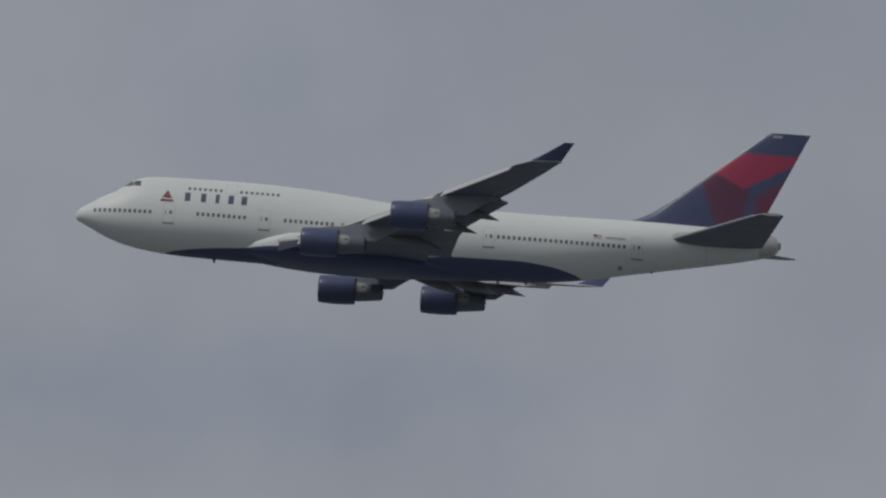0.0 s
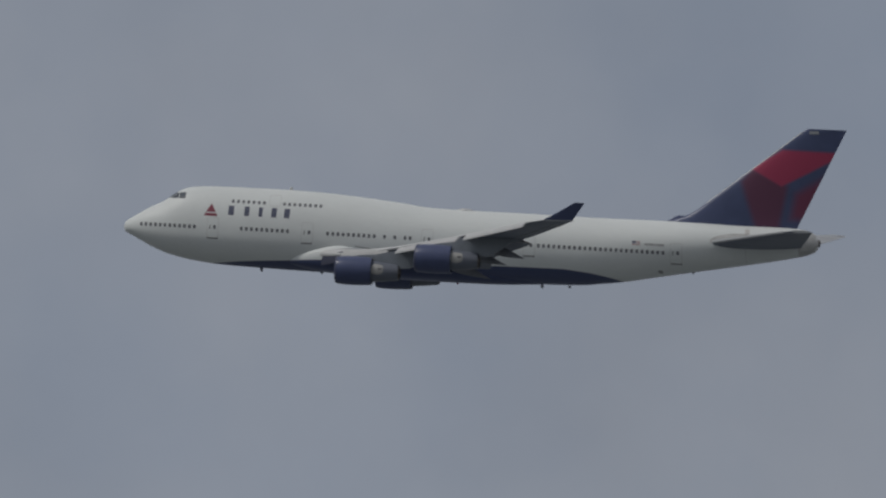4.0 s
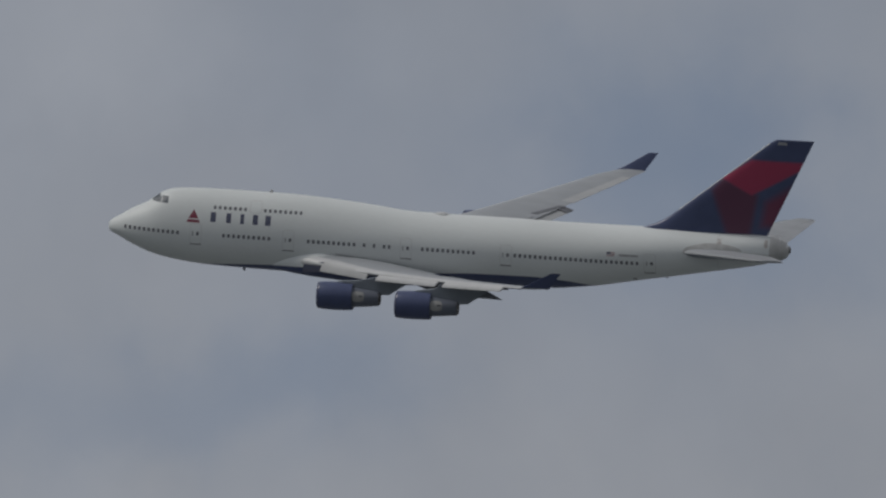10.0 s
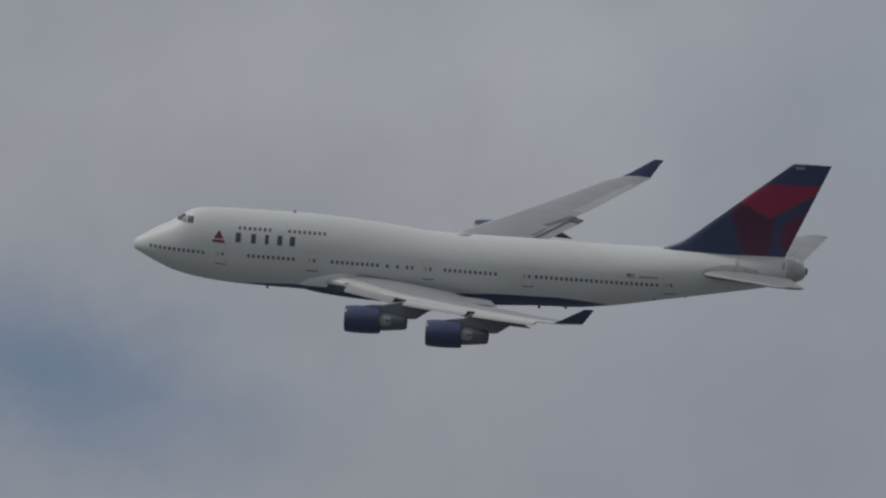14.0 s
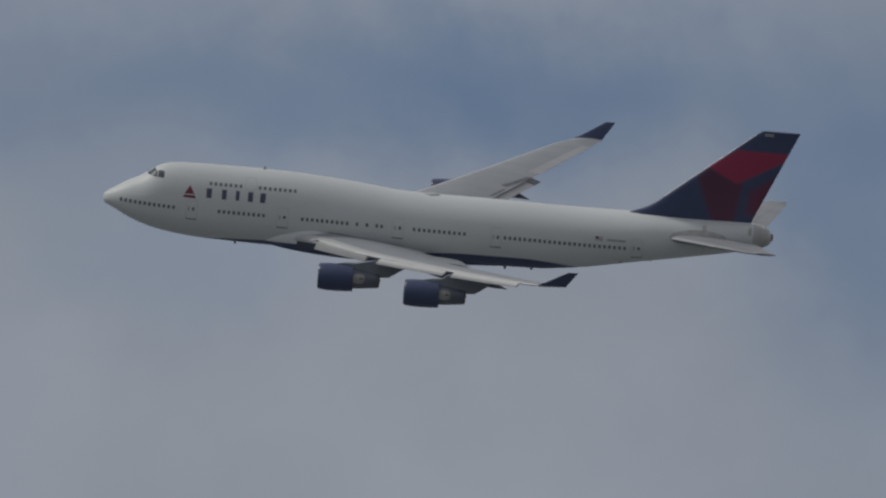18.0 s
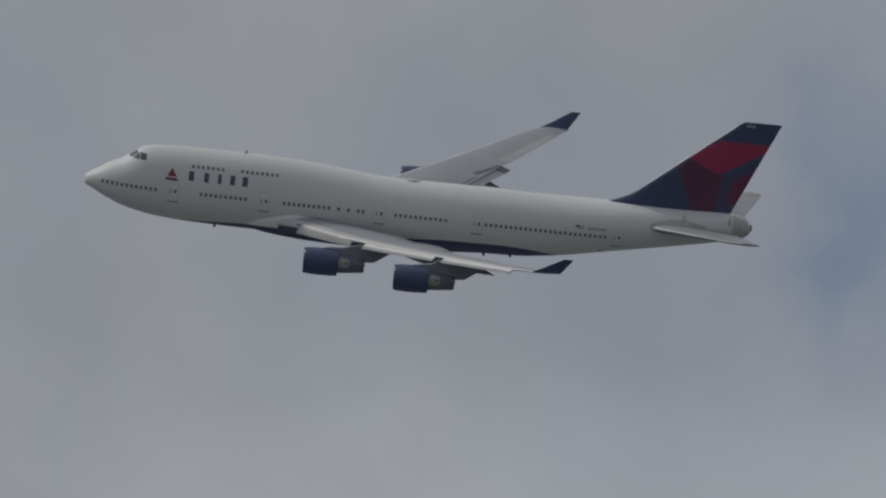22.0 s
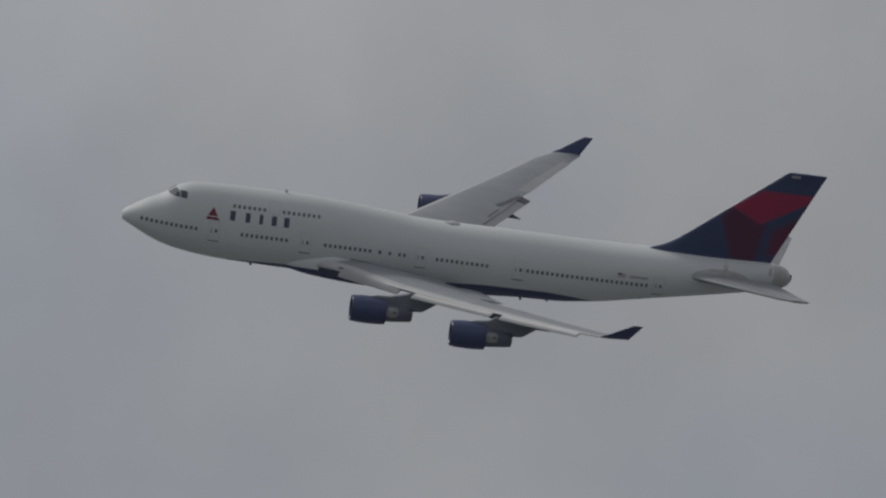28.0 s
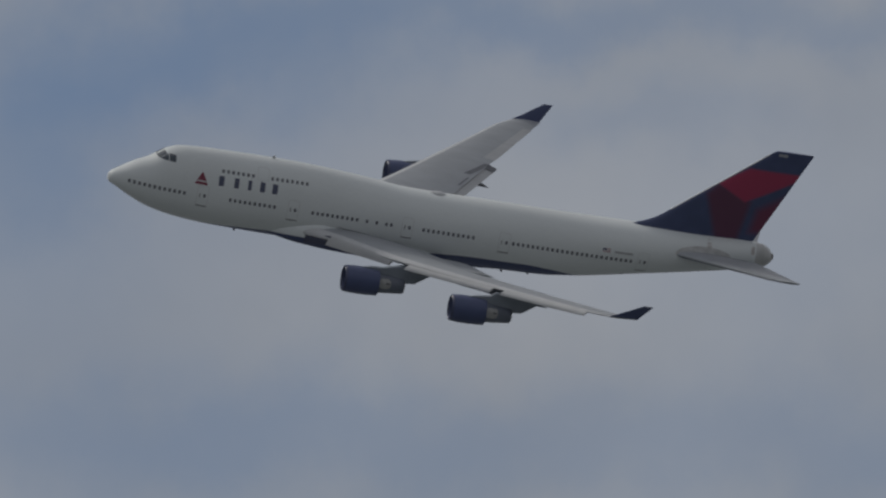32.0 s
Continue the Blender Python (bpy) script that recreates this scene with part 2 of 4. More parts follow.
WHITE = (0.682, 0.71, 0.703)
NAVY = (0.066, 0.084, 0.168)
M_WHITE = material("white_paint", WHITE, 0.48, vary=0.05, scale=0.35, streak=1, shine=0.35)
M_NAVY = material("navy_paint", NAVY, 0.38, vary=0.12, shine=0.45)
RED, DARK_RED, MID_RED = (0.36, 0.046, 0.102), (0.122, 0.045, 0.084), (0.165, 0.043, 0.085)
M_RED = material("bright_red_paint", (0.235, 0.044, 0.075), 0.4, vary=0.12)
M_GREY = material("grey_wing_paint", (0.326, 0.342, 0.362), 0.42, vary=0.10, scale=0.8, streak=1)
# undersides of wings and tailplane: the wing grey with shade put into its colour
M_GREY_SHADED = material("grey_wing_paint_shaded_below", (0.15, 0.17, 0.215), 0.5, vary=0.14, scale=0.7, streak=1, shine=0.3)
M_PANEL = material("light_grey_panel_paint", (0.42, 0.428, 0.432), 0.42, vary=0.08, scale=0.9, streak=1)
M_PALE = material("pale_metal_leading_edge", (0.52, 0.525, 0.53), 0.45, vary=0.06)
M_INNER = material("dull_metal_flap_paint", (0.46, 0.465, 0.465), 0.45, vary=0.08)
M_DARK = material("dark_grey_metal", (0.165, 0.175, 0.20), 0.55, vary=0.2)
M_PYLON = material("blue_grey_pylon_paint", (0.215, 0.24, 0.275), 0.45, vary=0.12)
M_REAR = material("dark_blue_grey_cowl_paint", (0.13, 0.145, 0.18), 0.42, vary=0.15)
M_PATCH = material("dull_white_cowl_paint", (0.33, 0.33, 0.32), 0.5, vary=0.35, scale=1.6)
M_LIP = material("dull_navy_lip_paint", (0.06, 0.07, 0.13), 0.35, vary=0.15)
M_HOT = material("heat_stained_metal", (0.16, 0.15, 0.145), 0.4, 0.7, vary=0.25, scale=2)
M_GLASS = material("dark_window_glass", (0.165, 0.17, 0.185), 0.3, vary=0.1, shine=0.35)
M_LETTER = material("navy_lettering_paint", (0.088, 0.096, 0.15), 0.4)
M_EDGE = material("dull_edge_metal", (0.46, 0.465, 0.48), 0.5, 0.35, vary=0.05)
M_SEAM = material("grey_seam_paint", (0.56, 0.565, 0.56), 0.5)
M_TIP = material("pale_grey_tip_paint", (0.35, 0.36, 0.375), 0.45, vary=0.12)
M_BAY = material("dark_navy_bay_paint", (0.058, 0.063, 0.10), 0.5, vary=0.2)
M_DARK_MARK = material("dark_grey_mark_and_shade_paint", (0.27, 0.27, 0.275), 0.6)
M_FLAP_DARK = material("dark_grey_flap_and_gap_shade", (0.155, 0.16, 0.175), 0.55, vary=0.2)
M_SCUFF = material("dark_scuff_plate", (0.13, 0.13, 0.14), 0.5)
M_GRASS = material("ground_grass", (0.135, 0.146, 0.15), 0.9, vary=0.4, scale=0.01)

def hull_material():
    """White above, navy below the line that sweeps along the belly."""
    m = M_WHITE.copy()
    m.name = "white_and_navy_hull_paint"
    nt = m.node_tree
    b = nt.nodes["Principled BSDF"]
    old = b.inputs["Base Color"].links[0].from_socket
    tc = nt.nodes.new("ShaderNodeTexCoord")
    sep = nt.nodes.new("ShaderNodeSeparateXYZ")
    nt.links.new(tc.outputs["Object"], sep.inputs[0])
    ramp = nt.nodes.new("ShaderNodeFloatCurve")
    nt.links.new(math_node(nt, "DIVIDE", sep.outputs[0], 70.0), ramp.inputs["Value"])
    c = ramp.mapping.curves[0]
    ramp.mapping.use_clip = False
    pts = [(0.0, -4.0), (8.0, -2.95), (10.0, -2.68), (12.9, -2.42), (16.5, -2.22), (20.5, -2.02), (26.0, -2.2), (33.0, -2.1), (38.0, -1.85), (42.5, -1.85), (45.5, -2.05), (47.6, -2.38), (49.6, -2.9), (52.0, -4.0), (70.0, -4.0)]
    while len(c.points) < len(pts):
        c.points.new(0.5, 0.5)
    for p, (x, z) in zip(c.points, pts):
        p.location = (x / 70.0, (z + 5) / 5)
        p.handle_type = "AUTO_CLAMPED"
    ramp.mapping.update()
    line = math_node(nt, "MULTIPLY_ADD", ramp.outputs[0], 5.0, -5.0)
    below = nt.nodes.new("ShaderNodeMapRange")
    nt.links.new(math_node(nt, "SUBTRACT", line, sep.outputs[2]), below.inputs[0])
    below.inputs[1].default_value, below.inputs[2].default_value = -0.02, 0.02
    mix = nt.nodes.new("ShaderNodeMix")
    mix.data_type = "RGBA"
    nt.links.new(below.outputs[0], mix.inputs[0])
    nt.links.new(old, mix.inputs[6])
    mix.inputs[7].default_value = (*NAVY, 1)
    nt.links.new(mix.outputs[2], b.inputs["Base Color"])
    return m


M_HULL = hull_material()


# ---- mesh helpers ----
def finish(bm, name, mats, smooth=True, sharp=40):
    bmesh.ops.recalc_face_normals(bm, faces=bm.faces)
    me = bpy.data.meshes.new(name)
    for f in bm.faces:
        f.smooth = smooth
    for e in bm.edges:
        if len(e.link_faces) == 2 and e.calc_face_angle(0) > radians(sharp):
            e.smooth = False
    bm.to_mesh(me)
    bm.free()
    for m in mats if isinstance(mats, (list, tuple)) else [mats]:
        me.materials.append(m)
    return me


def part(name, bm, mat, parent, label="", sharp=40):
    ob = new(name, finish(bm, name, mat, sharp=sharp))
    ob.parent = parent
    if label:
        tagged(ob, label)
    return ob


def loft(bm, rings, cap=True, second=(), third=()):
    """Skin over rings of equally many points; the strips in second and third take those materials."""
    vs = [[bm.verts.new(p) for p in r] for r in rings]
    n = len(vs[0])
    for a, b in zip(vs, vs[1:]):
        for i in range(n):
            f = bm.faces.new((a[i], a[(i + 1) % n], b[(i + 1) % n], b[i]))
            f.material_index = 1 if i in second else 2 if i in third else 0
    if cap:
        bm.faces.new(vs[0])
        bm.faces.new(list(reversed(vs[-1])))
    return vs


def box(bm, lo, hi, bevel=0.0):
    m = Matrix.LocRotScale([(a + b) / 2 for a, b in zip(lo, hi)], None, [b - a for a, b in zip(lo, hi)])
    made = bmesh.ops.create_cube(bm, size=1, matrix=m)["verts"]
    if bevel:
        es = list({e for v in made for e in v.link_edges})
        bmesh.ops.bevel(bm, geom=es, offset=bevel, segments=2, affect="EDGES")


def curve(xs, pts):
    """Smooth monotone values at xs through (x, value) pairs."""
    px, py = np.array([p[0] for p in pts], float), np.array([p[1] for p in pts], float)
    h, d = np.diff(px), np.diff(py) / np.diff(px)
    m = np.zeros(len(px))
    for i in range(1, len(px) - 1):
        if d[i - 1] * d[i] > 0:
            w1, w2 = 2 * h[i] + h[i - 1], h[i] + 2 * h[i - 1]
            m[i] = (w1 + w2) / (w1 / d[i - 1] + w2 / d[i])
    m[0], m[-1] = d[0], d[-1]
    xs = np.clip(np.asarray(xs, float), px[0], px[-1])
    k = np.clip(np.searchsorted(px, xs) - 1, 0, len(h) - 1)
    t = (xs - px[k]) / h[k]
    return (py[k] * (1 + 2 * t) * (1 - t) ** 2 + m[k] * h[k] * t * (1 - t) ** 2 + py[k + 1] * t * t * (3 - 2 * t) + m[k + 1] * h[k] * t * t * (t - 1))


# ---- the airliner: x aft from the nose, y to starboard, z up ----
airliner = tagged(new("airliner"), "white four-engined airliner with navy belly and red tail, banking in flight", "airplane")

CROWN = [(0.08, 0.40), (0.11, 0.68), (0.25, 0.93), (0.55, 1.17), (1.2, 1.56), (2.5, 2.36), (3.9, 3.04), (4.7, 3.62), (5.5, 4.15), (6.6, 4.52), (8, 4.64), (10, 4.68), (14, 4.66), (18, 4.58), (21.2, 4.41), (24, 4.18), (27, 3.87), (30, 3.52), (33, 3.42), (40, 3.36), (46, 3.26), (51, 3.25), (56, 3.24), (60, 3.14), (65.2, 3.08), (66.9, 2.9), (67.8, 2.45), (68.1, 1.95)]
KEEL = [(0.08, 0.40), (0.11, 0.12), (0.25, -0.08), (0.6, -0.26), (1.2, -0.56), (2.65, -1.30), (4.1, -1.90), (5.5, -2.28), (7, -2.56), (9.7, -2.86), (12.5, -2.98), (20, -3.18), (30, -3.36), (40, -3.40), (45, -3.32), (47.1, -3.10), (49.3, -2.82), (51.5, -2.42), (54.3, -1.90), (60, -0.90), (65.3, 0.10), (67.3, 0.62), (67.9, 0.95), (68.1, 1.30)]
BEAM = [(0.08, 0.02), (0.12, 0.28), (0.28, 0.58), (0.6, 0.88), (1.2, 1.22), (2.5, 1.82), (4, 2.30), (6, 2.74), (8, 2.98), (10, 3.15), (13, 3.25), (46, 3.25), (50, 3.2), (54, 3.02), (58, 2.55), (62, 1.95), (65, 1.42), (67, 0.95), (67.8, 0.62), (68.1, 0.40)]
WAIST = [(0, 0.40), (3, 0.35), (8, 0.15), (14, 0.0), (46, 0.0), (54, 0.7), (60, 1.12), (65, 1.6), (68.1, 1.63)]


def hull_row(x):
    return [float(curve([x], c)[0]) for c in (CROWN, KEEL, BEAM, WAIST)]


def half_beam(row, z):
    """Half width of the egg-shaped hull at height z in the cross section row."""
    zt, zb, w, zc = row
    u = (z - zc) / (zc - zb) if z < zc else (z - zc) / (zt - zc)
    return w * math.sqrt(max(1 - u * u, 0))


def hull_y(x, z):
    return half_beam(hull_row(x), z)


def hull_turn(x, z, side):
    """Turn of a plate that faces -y so that it lies on the hull."""
    e = 0.05
    sx = (hull_y(x + e, z) - hull_y(x - e, z)) / (2 * e)
    sz = (hull_y(x, z + e) - hull_y(x, z - e)) / (2 * e)
    n = Vector((-sx, side, -sz)).normalized()
    right = Vector((-side, 0, 0))
    right = (right - n * right.dot(n)).normalized()
    up = right.cross(-n)
    return Matrix((right, -n, up)).transposed()


def build_hull():
    bm = bmesh.new()
    xs = list(np.concatenate([[0.082, 0.09, 0.105, 0.14, 0.2, 0.3, 0.5, 0.8, 1.2], np.arange(1.6, 12, 0.4), np.arange(12, 34, 0.8), np.arange(34, 45, 1.4), np.arange(45, 67, 0.8), [67.2, 67.6, 67.9, 68.1]]))
    n, rings = 30, []
    for x in xs:
        row = hull_row(x)
        zs = [row[1] + (row[0] - row[1]) * (1 - math.cos(math.pi * i / n)) / 2 for i in range(n + 1)]
        hw = [0.0] + [half_beam(row, z) for z in zs[1:-1]] + [0.0]
        rings.append([(x, -h, z) for h, z in zip(hw, zs)] + [(x, h, z) for h, z in list(zip(hw, zs))[-2:0:-1]])
    loft(bm, rings)
    return part("fuselage", bm, M_HULL, airliner, "white fuselage with a humped upper deck and navy belly", sharp=60)


fuselage = build_hull()


# wing plan: leading and trailing edge, height
def wing_z(y):
    s = abs(y) - 3.2
    return 0.18 * min(max(1 - s / 8, 0), 1.2) ** 1.5 - 1.95 + 0.138 * s + 0.00105 * s * abs(s)


def wing_lead(y):
    y = abs(y)
    return 22.556 - 1.75 * (5 - y) if y < 5 else 21.0 + 0.889 * (y - 3.25)


def wing_trail(y):
    y = abs(y)
    return 34.6 + 0.20 * (y - 3.25) if y < 10.5 else 36.05 + 0.64 * (y - 10.5)


def airfoil(n=14, thick=0.12, camber=0.015):
    """Upper surface from tail to nose, then lower back, chord 1."""
    c = [(1 - math.cos(math.pi * i / n)) / 2 for i in range(n + 1)]
    t = [5 * thick * (0.2969 * math.sqrt(x) - 0.126 * x - 0.3516 * x * x + 0.2843 * x ** 3 - 0.1036 * x ** 4) for x in c]
    m = [camber * math.sin(math.pi * x) for x in c]
    up = [(x, b + a) for x, a, b in zip(c, t, m)]
    lo = [(x, b - a) for x, a, b in zip(c, t, m)]
    return list(reversed(up)) + lo[1:-1]


def wing_section(y, x0, x1, z, thick, twist=0.0, camber=0.015):
    ch = x1 - x0
    s, c = math.sin(radians(twist)), math.cos(radians(twist))
    out = []
    for u, v in airfoil(14, thick, camber):
        dx, dz = (u - 0.3) * ch, v * ch
        out.append((x0 + 0.3 * ch + dx * c + dz * s, y, z - dx * s + dz * c))
    return out


def skin(y, u):
    """Height of the wing's upper skin over its chord line, as a fraction of the chord."""
    thick = 0.112 - 0.03 * max((abs(y) - 3.25) / 27.5, 0) ** 0.6
    return 5 * thick * (0.2969 * math.sqrt(u) - 0.126 * u - 0.3516 * u * u + 0.2843 * u ** 3 - 0.1036 * u ** 4) + 0.015 * math.sin(math.pi * u)


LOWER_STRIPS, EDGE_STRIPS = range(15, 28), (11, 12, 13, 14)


def build_wing(side):
    name = "port_wing" if side < 0 else "starboard_wing"
    bm = bmesh.new()
    ys = [2.4, 3.25, 4.1, 5.0, 6.2, 8, 10.5, 13, 16, 19, 22, 25, 27.5, 29.3, 30.4, 30.9]
    rings = []
    for y in ys:
        f = (y - 3.25) / 27.5
        x0, x1 = wing_lead(y), wing_trail(y)
        if y > 29.5:
            x0 = wing_lead(29.5) + (y - 29.5) * 1.35
        rings.append(wing_section(side * y, x0, x1, wing_z(y), 0.112 - 0.03 * max(f, 0) ** 0.6, 3.0 - 4.0 * f))
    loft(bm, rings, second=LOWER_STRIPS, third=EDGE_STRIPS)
    wing = part(name, bm, [M_GREY, M_GREY_SHADED, M_PALE], airliner, "grey swept wing with flaps partly out")
    # winglet
    bm = bmesh.new()
    rings = []
    for k in range(6):
        f = k / 5
        x0, x1 = 46.25 + (49.2 - 46.25) * f, 48.95 + (50.15 - 48.95) * f
        y, z = 30.85 + 0.75 * f, 2.72 + 1.72 * f
        if k == 0:
            x0 -= 0.15
        rings.append([(p[0], side * (y + (p[2] - z) * 0.9), z + (p[2] - z) * 0.2) for p in wing_section(side * y, x0, x1, z, 0.09, 0, 0)])
    loft(bm, rings)
    part("winglet", bm, M_NAVY, wing, "navy winglet")
    # leading-edge flaps, lowered ahead of the wing
    for a, b in ((12.5, 20.5), (21.5, 29.3)):
        bm = bmesh.new()
        rings = []
        for k in range(7):
            y = a + (b - a) * k / 6
            ch = 1.0 - 0.006 * y
            xl, zl = wing_lead(y) + 0.26, wing_z(y) + 0.07
            way = Vector((-0.75, 0, -0.66)).normalized()
            nrm = Vector((way.z, 0, -way.x))
            ring = []
            for u, v in ((0, 0.05), (0.25, 0.14), (0.6, 0.13), (0.9, 0.07), (1.0, -0.03), (0.85, -0.08), (0.5, -0.02), (0.2, 0.0)):
                p = way * u * ch + nrm * v * ch
                ring.append((xl + p.x, side * y, zl + p.z))
            rings.append(ring)
        loft(bm, rings)
        part("leading_edge_flap", bm, M_PALE, wing, "pale metal leading-edge flap, lowered")
    # inner leading edge: a dark light bay beside the root, then a flap that hangs straight down
    for a, b, name, mat, label in ((3.62, 4.96, "landing_light_bay", M_BAY, "dark landing light bay in the wing root"), (5.02, 10.85, "leading_edge_flap", M_INNER, "pale metal leading-edge flap, lowered")):
        bm = bmesh.new()
        rings = []
        for k in range(7):
            y = a + (b - a) * k / 6
            xt = float(np.interp(y, [3.6, 5.0, 11.5], [20.15, 22.62, 28.57]))
            zt = float(np.interp(y, [3.6, 5.0, 11.5], [-1.5, -1.05, -0.67]))
            h = float(np.interp(y, [3.6, 5.0, 11.5], [1.05, 1.02, 0.72]))
            if mat is M_BAY:
                rings.append([(xt + 0.1 + u, side * y, zt - v * h) for u, v in ((0.5, 0.06), (0.12, -0.02), (-0.02, 0.05), (-0.08, 0.4), (-0.14, 0.8), (-0.12, 1.0), (0.0, 0.97), (0.12, 0.5), (0.6, 0.3))])
            else:
                way, nrm, ch = Vector((-0.5, 0, -0.866)), Vector((-0.866, 0, 0.5)), 1.12 * h
                ring = [way * u * ch + nrm * v * ch for u, v in ((-0.12, -0.45), (-0.05, 0.0), (0.08, 0.07), (0.4, 0.10), (0.75, 0.07), (0.97, 0.0), (0.95, -0.08), (0.6, -0.06), (0.3, -0.12))]
                rings.append([(xt + p.x, side * y, zt + p.z) for p in ring])
        loft(bm, rings)
        part(name, bm, mat, wing, label)
    # trailing-edge flaps
    for a, b, ext, chord, drop, tilt in ((4.2, 11.4, 2.05, 3.4, 0.07, 1.5), (13.3, 20.6, 0.88, 2.5, 0.44, 11.0)):
        bm = bmesh.new()
        rings = []
        for k in range(6):
            y = a + (b - a) * k / 5
            x1 = wing_trail(y) + (ext if k < 5 or a > 10 else ext - 0.2)
            z1 = wing_z(y) - 0.7 * (wing_trail(y) - wing_lead(y)) * math.sin(radians(3 - 4 * (y - 3.25) / 27.5)) - drop
            rings.append(wing_section(side * y, x1 - chord, x1, z1 + 0.7 * chord * math.sin(radians(tilt)), 0.07 if a < 10 else 0.11, tilt, 0.015))
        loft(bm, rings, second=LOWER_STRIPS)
        flap = part("trailing_edge_flap", bm, [M_GREY if a < 10 else M_PANEL, M_GREY_SHADED], wing, "grey trailing-edge flap, partly lowered")
        if a > 10:
            bm = bmesh.new()
            rings = []
            for y in (b - 0.75, b + 0.03):
                x1 = wing_trail(y) + ext + 0.04
                z1 = wing_z(y) - 0.7 * (wing_trail(y) - wing_lead(y)) * math.sin(radians(3 - 4 * (y - 3.25) / 27.5)) - drop
                rings.append(wing_section(side * y, x1 - chord * 0.8, x1, z1 + 0.7 * chord * math.sin(radians(tilt)), 0.15, tilt, 0.015))
            loft(bm, rings)
            part("flap_end", bm, M_FLAP_DARK, flap, "darker grey end of the flap")
    # spoiler panels on the upper skin
    for a, b in ((4.2, 7.0), (7.1, 10.2), (13.0, 15.2), (15.3, 17.5)):
        bm = bmesh.new()
        rings = []
        for y in (a, (a + b) / 2, b):
            ch = wing_trail(y) - wing_lead(y)
            rows = []
            for u, lift in ((0.74, 0.0012), (0.82, 0.0012), (0.90, 0.0012), (0.90, -0.004), (0.74, -0.004)):
                v = skin(y, u) + lift
                tw = radians(3 - 4 * (y - 3.25) / 27.5)
                dx = (u - 0.3) * ch
                rows.append((wing_lead(y) + u * ch, side * y, wing_z(y) - dx * math.sin(tw) + v * ch))
            rings.append(rows)
        loft(bm, rings)
        part("spoiler", bm, M_GREY, wing)
    # ailerons
    for a, b, u0 in ((11.9, 13.2, 0.80), (21.6, 25.2, 0.80), (25.25, 28.9, 0.80)):
        bm = bmesh.new()
        rings = []
        for y in (a, (a + b) / 2, b):
            ch = wing_trail(y) - wing_lead(y)
            tw = radians(3 - 4 * (y - 3.25) / 27.5)
            rows = []
            for u, v in ((u0, skin(y, u0) + 0.001), (0.9, skin(y, 0.9) + 0.001), (1.012, 0.002), (1.012, -0.004), (0.9, -0.012), (u0, -0.024)):
                dx = (u - 0.3) * ch
                rows.append((wing_lead(y) + u * ch, side * y, wing_z(y) - dx * math.sin(tw) + v * ch))
            rings.append(rows)
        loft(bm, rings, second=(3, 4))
        part("aileron", bm, [M_PANEL, M_GREY_SHADED], wing, "light grey aileron")
    # dark plates on the skin, painted as the shade in the outer flap gaps
    for y0, y1, u0, u1, skew, mat, label in ((17.8, 20.6, 0.825, 0.915, 0.036, M_FLAP_DARK, "dark grey plate ahead of the flap, painted as gap shade"), (15.3, 17.2, 0.93, 0.955, 0.0, M_FLAP_DARK, "dark strip ahead of the flap, painted as slot shade")):
        bm = bmesh.new()
        rings = []
        for y in (y0, (y0 + y1) / 2, y1):
            ch = wing_trail(y) - wing_lead(y)
            tw = radians(3 - 4 * (y - 3.25) / 27.5)
            rows = []
            for u, lift in ((u0, 0.003), (u1, 0.003), (u1, -0.004), (u0, -0.004)):
                u = u + skew * (y - y0)
                v = skin(y, u) + lift
                dx = (u - 0.3) * ch
                rows.append((wing_lead(y) + u * ch, side * y, wing_z(y) - dx * math.sin(tw) + v * ch))
            rings.append(rows)
        loft(bm, rings)
        part("slot_shade_plate", bm, mat, wing, label)
    # flap track fairings
    for y, x0, x1, w, low in ((9.2, 31.2, 37.7, 0.46, -3.2), (15.1, 34.2, 40.15, 0.44, -1.78), (18.75, 37.0, 42.5, 0.40, -1.1)):
        bm = bmesh.new()
        rings = []
        for k in range(13):
            f = k / 12
            r = w * (0.12 + 0.88 * math.sin(math.pi / 2 * min(f / 0.4, 1)) if f < 0.55 else max(1 - ((f - 0.55) / 0.45) ** 1.4, 0.04))
            x = x0 + (x1 - x0) * f
            zc = wing_z(y) - 0.35 + (low + 0.35 - wing_z(y)) * f ** 1.35
            rings.append([(x, side * y + r * 0.7 * math.cos(a), zc + r * 1.25 * math.sin(a)) for a in [2 * math.pi * i / 14 for i in range(14)]])
        loft(bm, rings)
        part("flap_track_fairing", bm, M_DARK, wing, "dark pointed flap track fairing")
    return wing


port_wing = build_wing(-1)
starboard_wing = build_wing(1)


def fairing_row(x):
    """Half width, top and bottom of the bulge where the wing meets the belly."""
    w = float(curve([x], [(16.2, 1.9), (18.0, 2.95), (20.0, 3.55), (22.0, 3.75), (30.0, 3.72), (33.0, 3.0), (35.0, 2.2), (37.0, 1.75), (40.0, 1.35), (43.0, 1.05), (46.0, 0.7)])[0])
    top = float(curve([x], [(16.2, -1.7), (18.0, -1.1), (20.0, -0.5), (21.8, -0.12), (23.0, -0.3), (26.0, -0.8), (30.0, -1.25), (34.0, -1.6), (40.0, -2.1), (46.0, -2.75)])[0])
    low = float(curve([x], [(16.2, -2.5), (19.0, -3.02), (24.0, -3.48), (30.0, -3.6), (36.0, -3.62), (41.0, -3.42), (46.0, -3.0)])[0])
    return w, top, low


def fairing_bulge(x):
    """How square the bulge is; it rounds off aft of the wing."""
    f = min(max((x - 30.0) / 5.0, 0.0), 1.0)
    return 0.7 + 0.3 * f, 0.6 + 0.4 * f


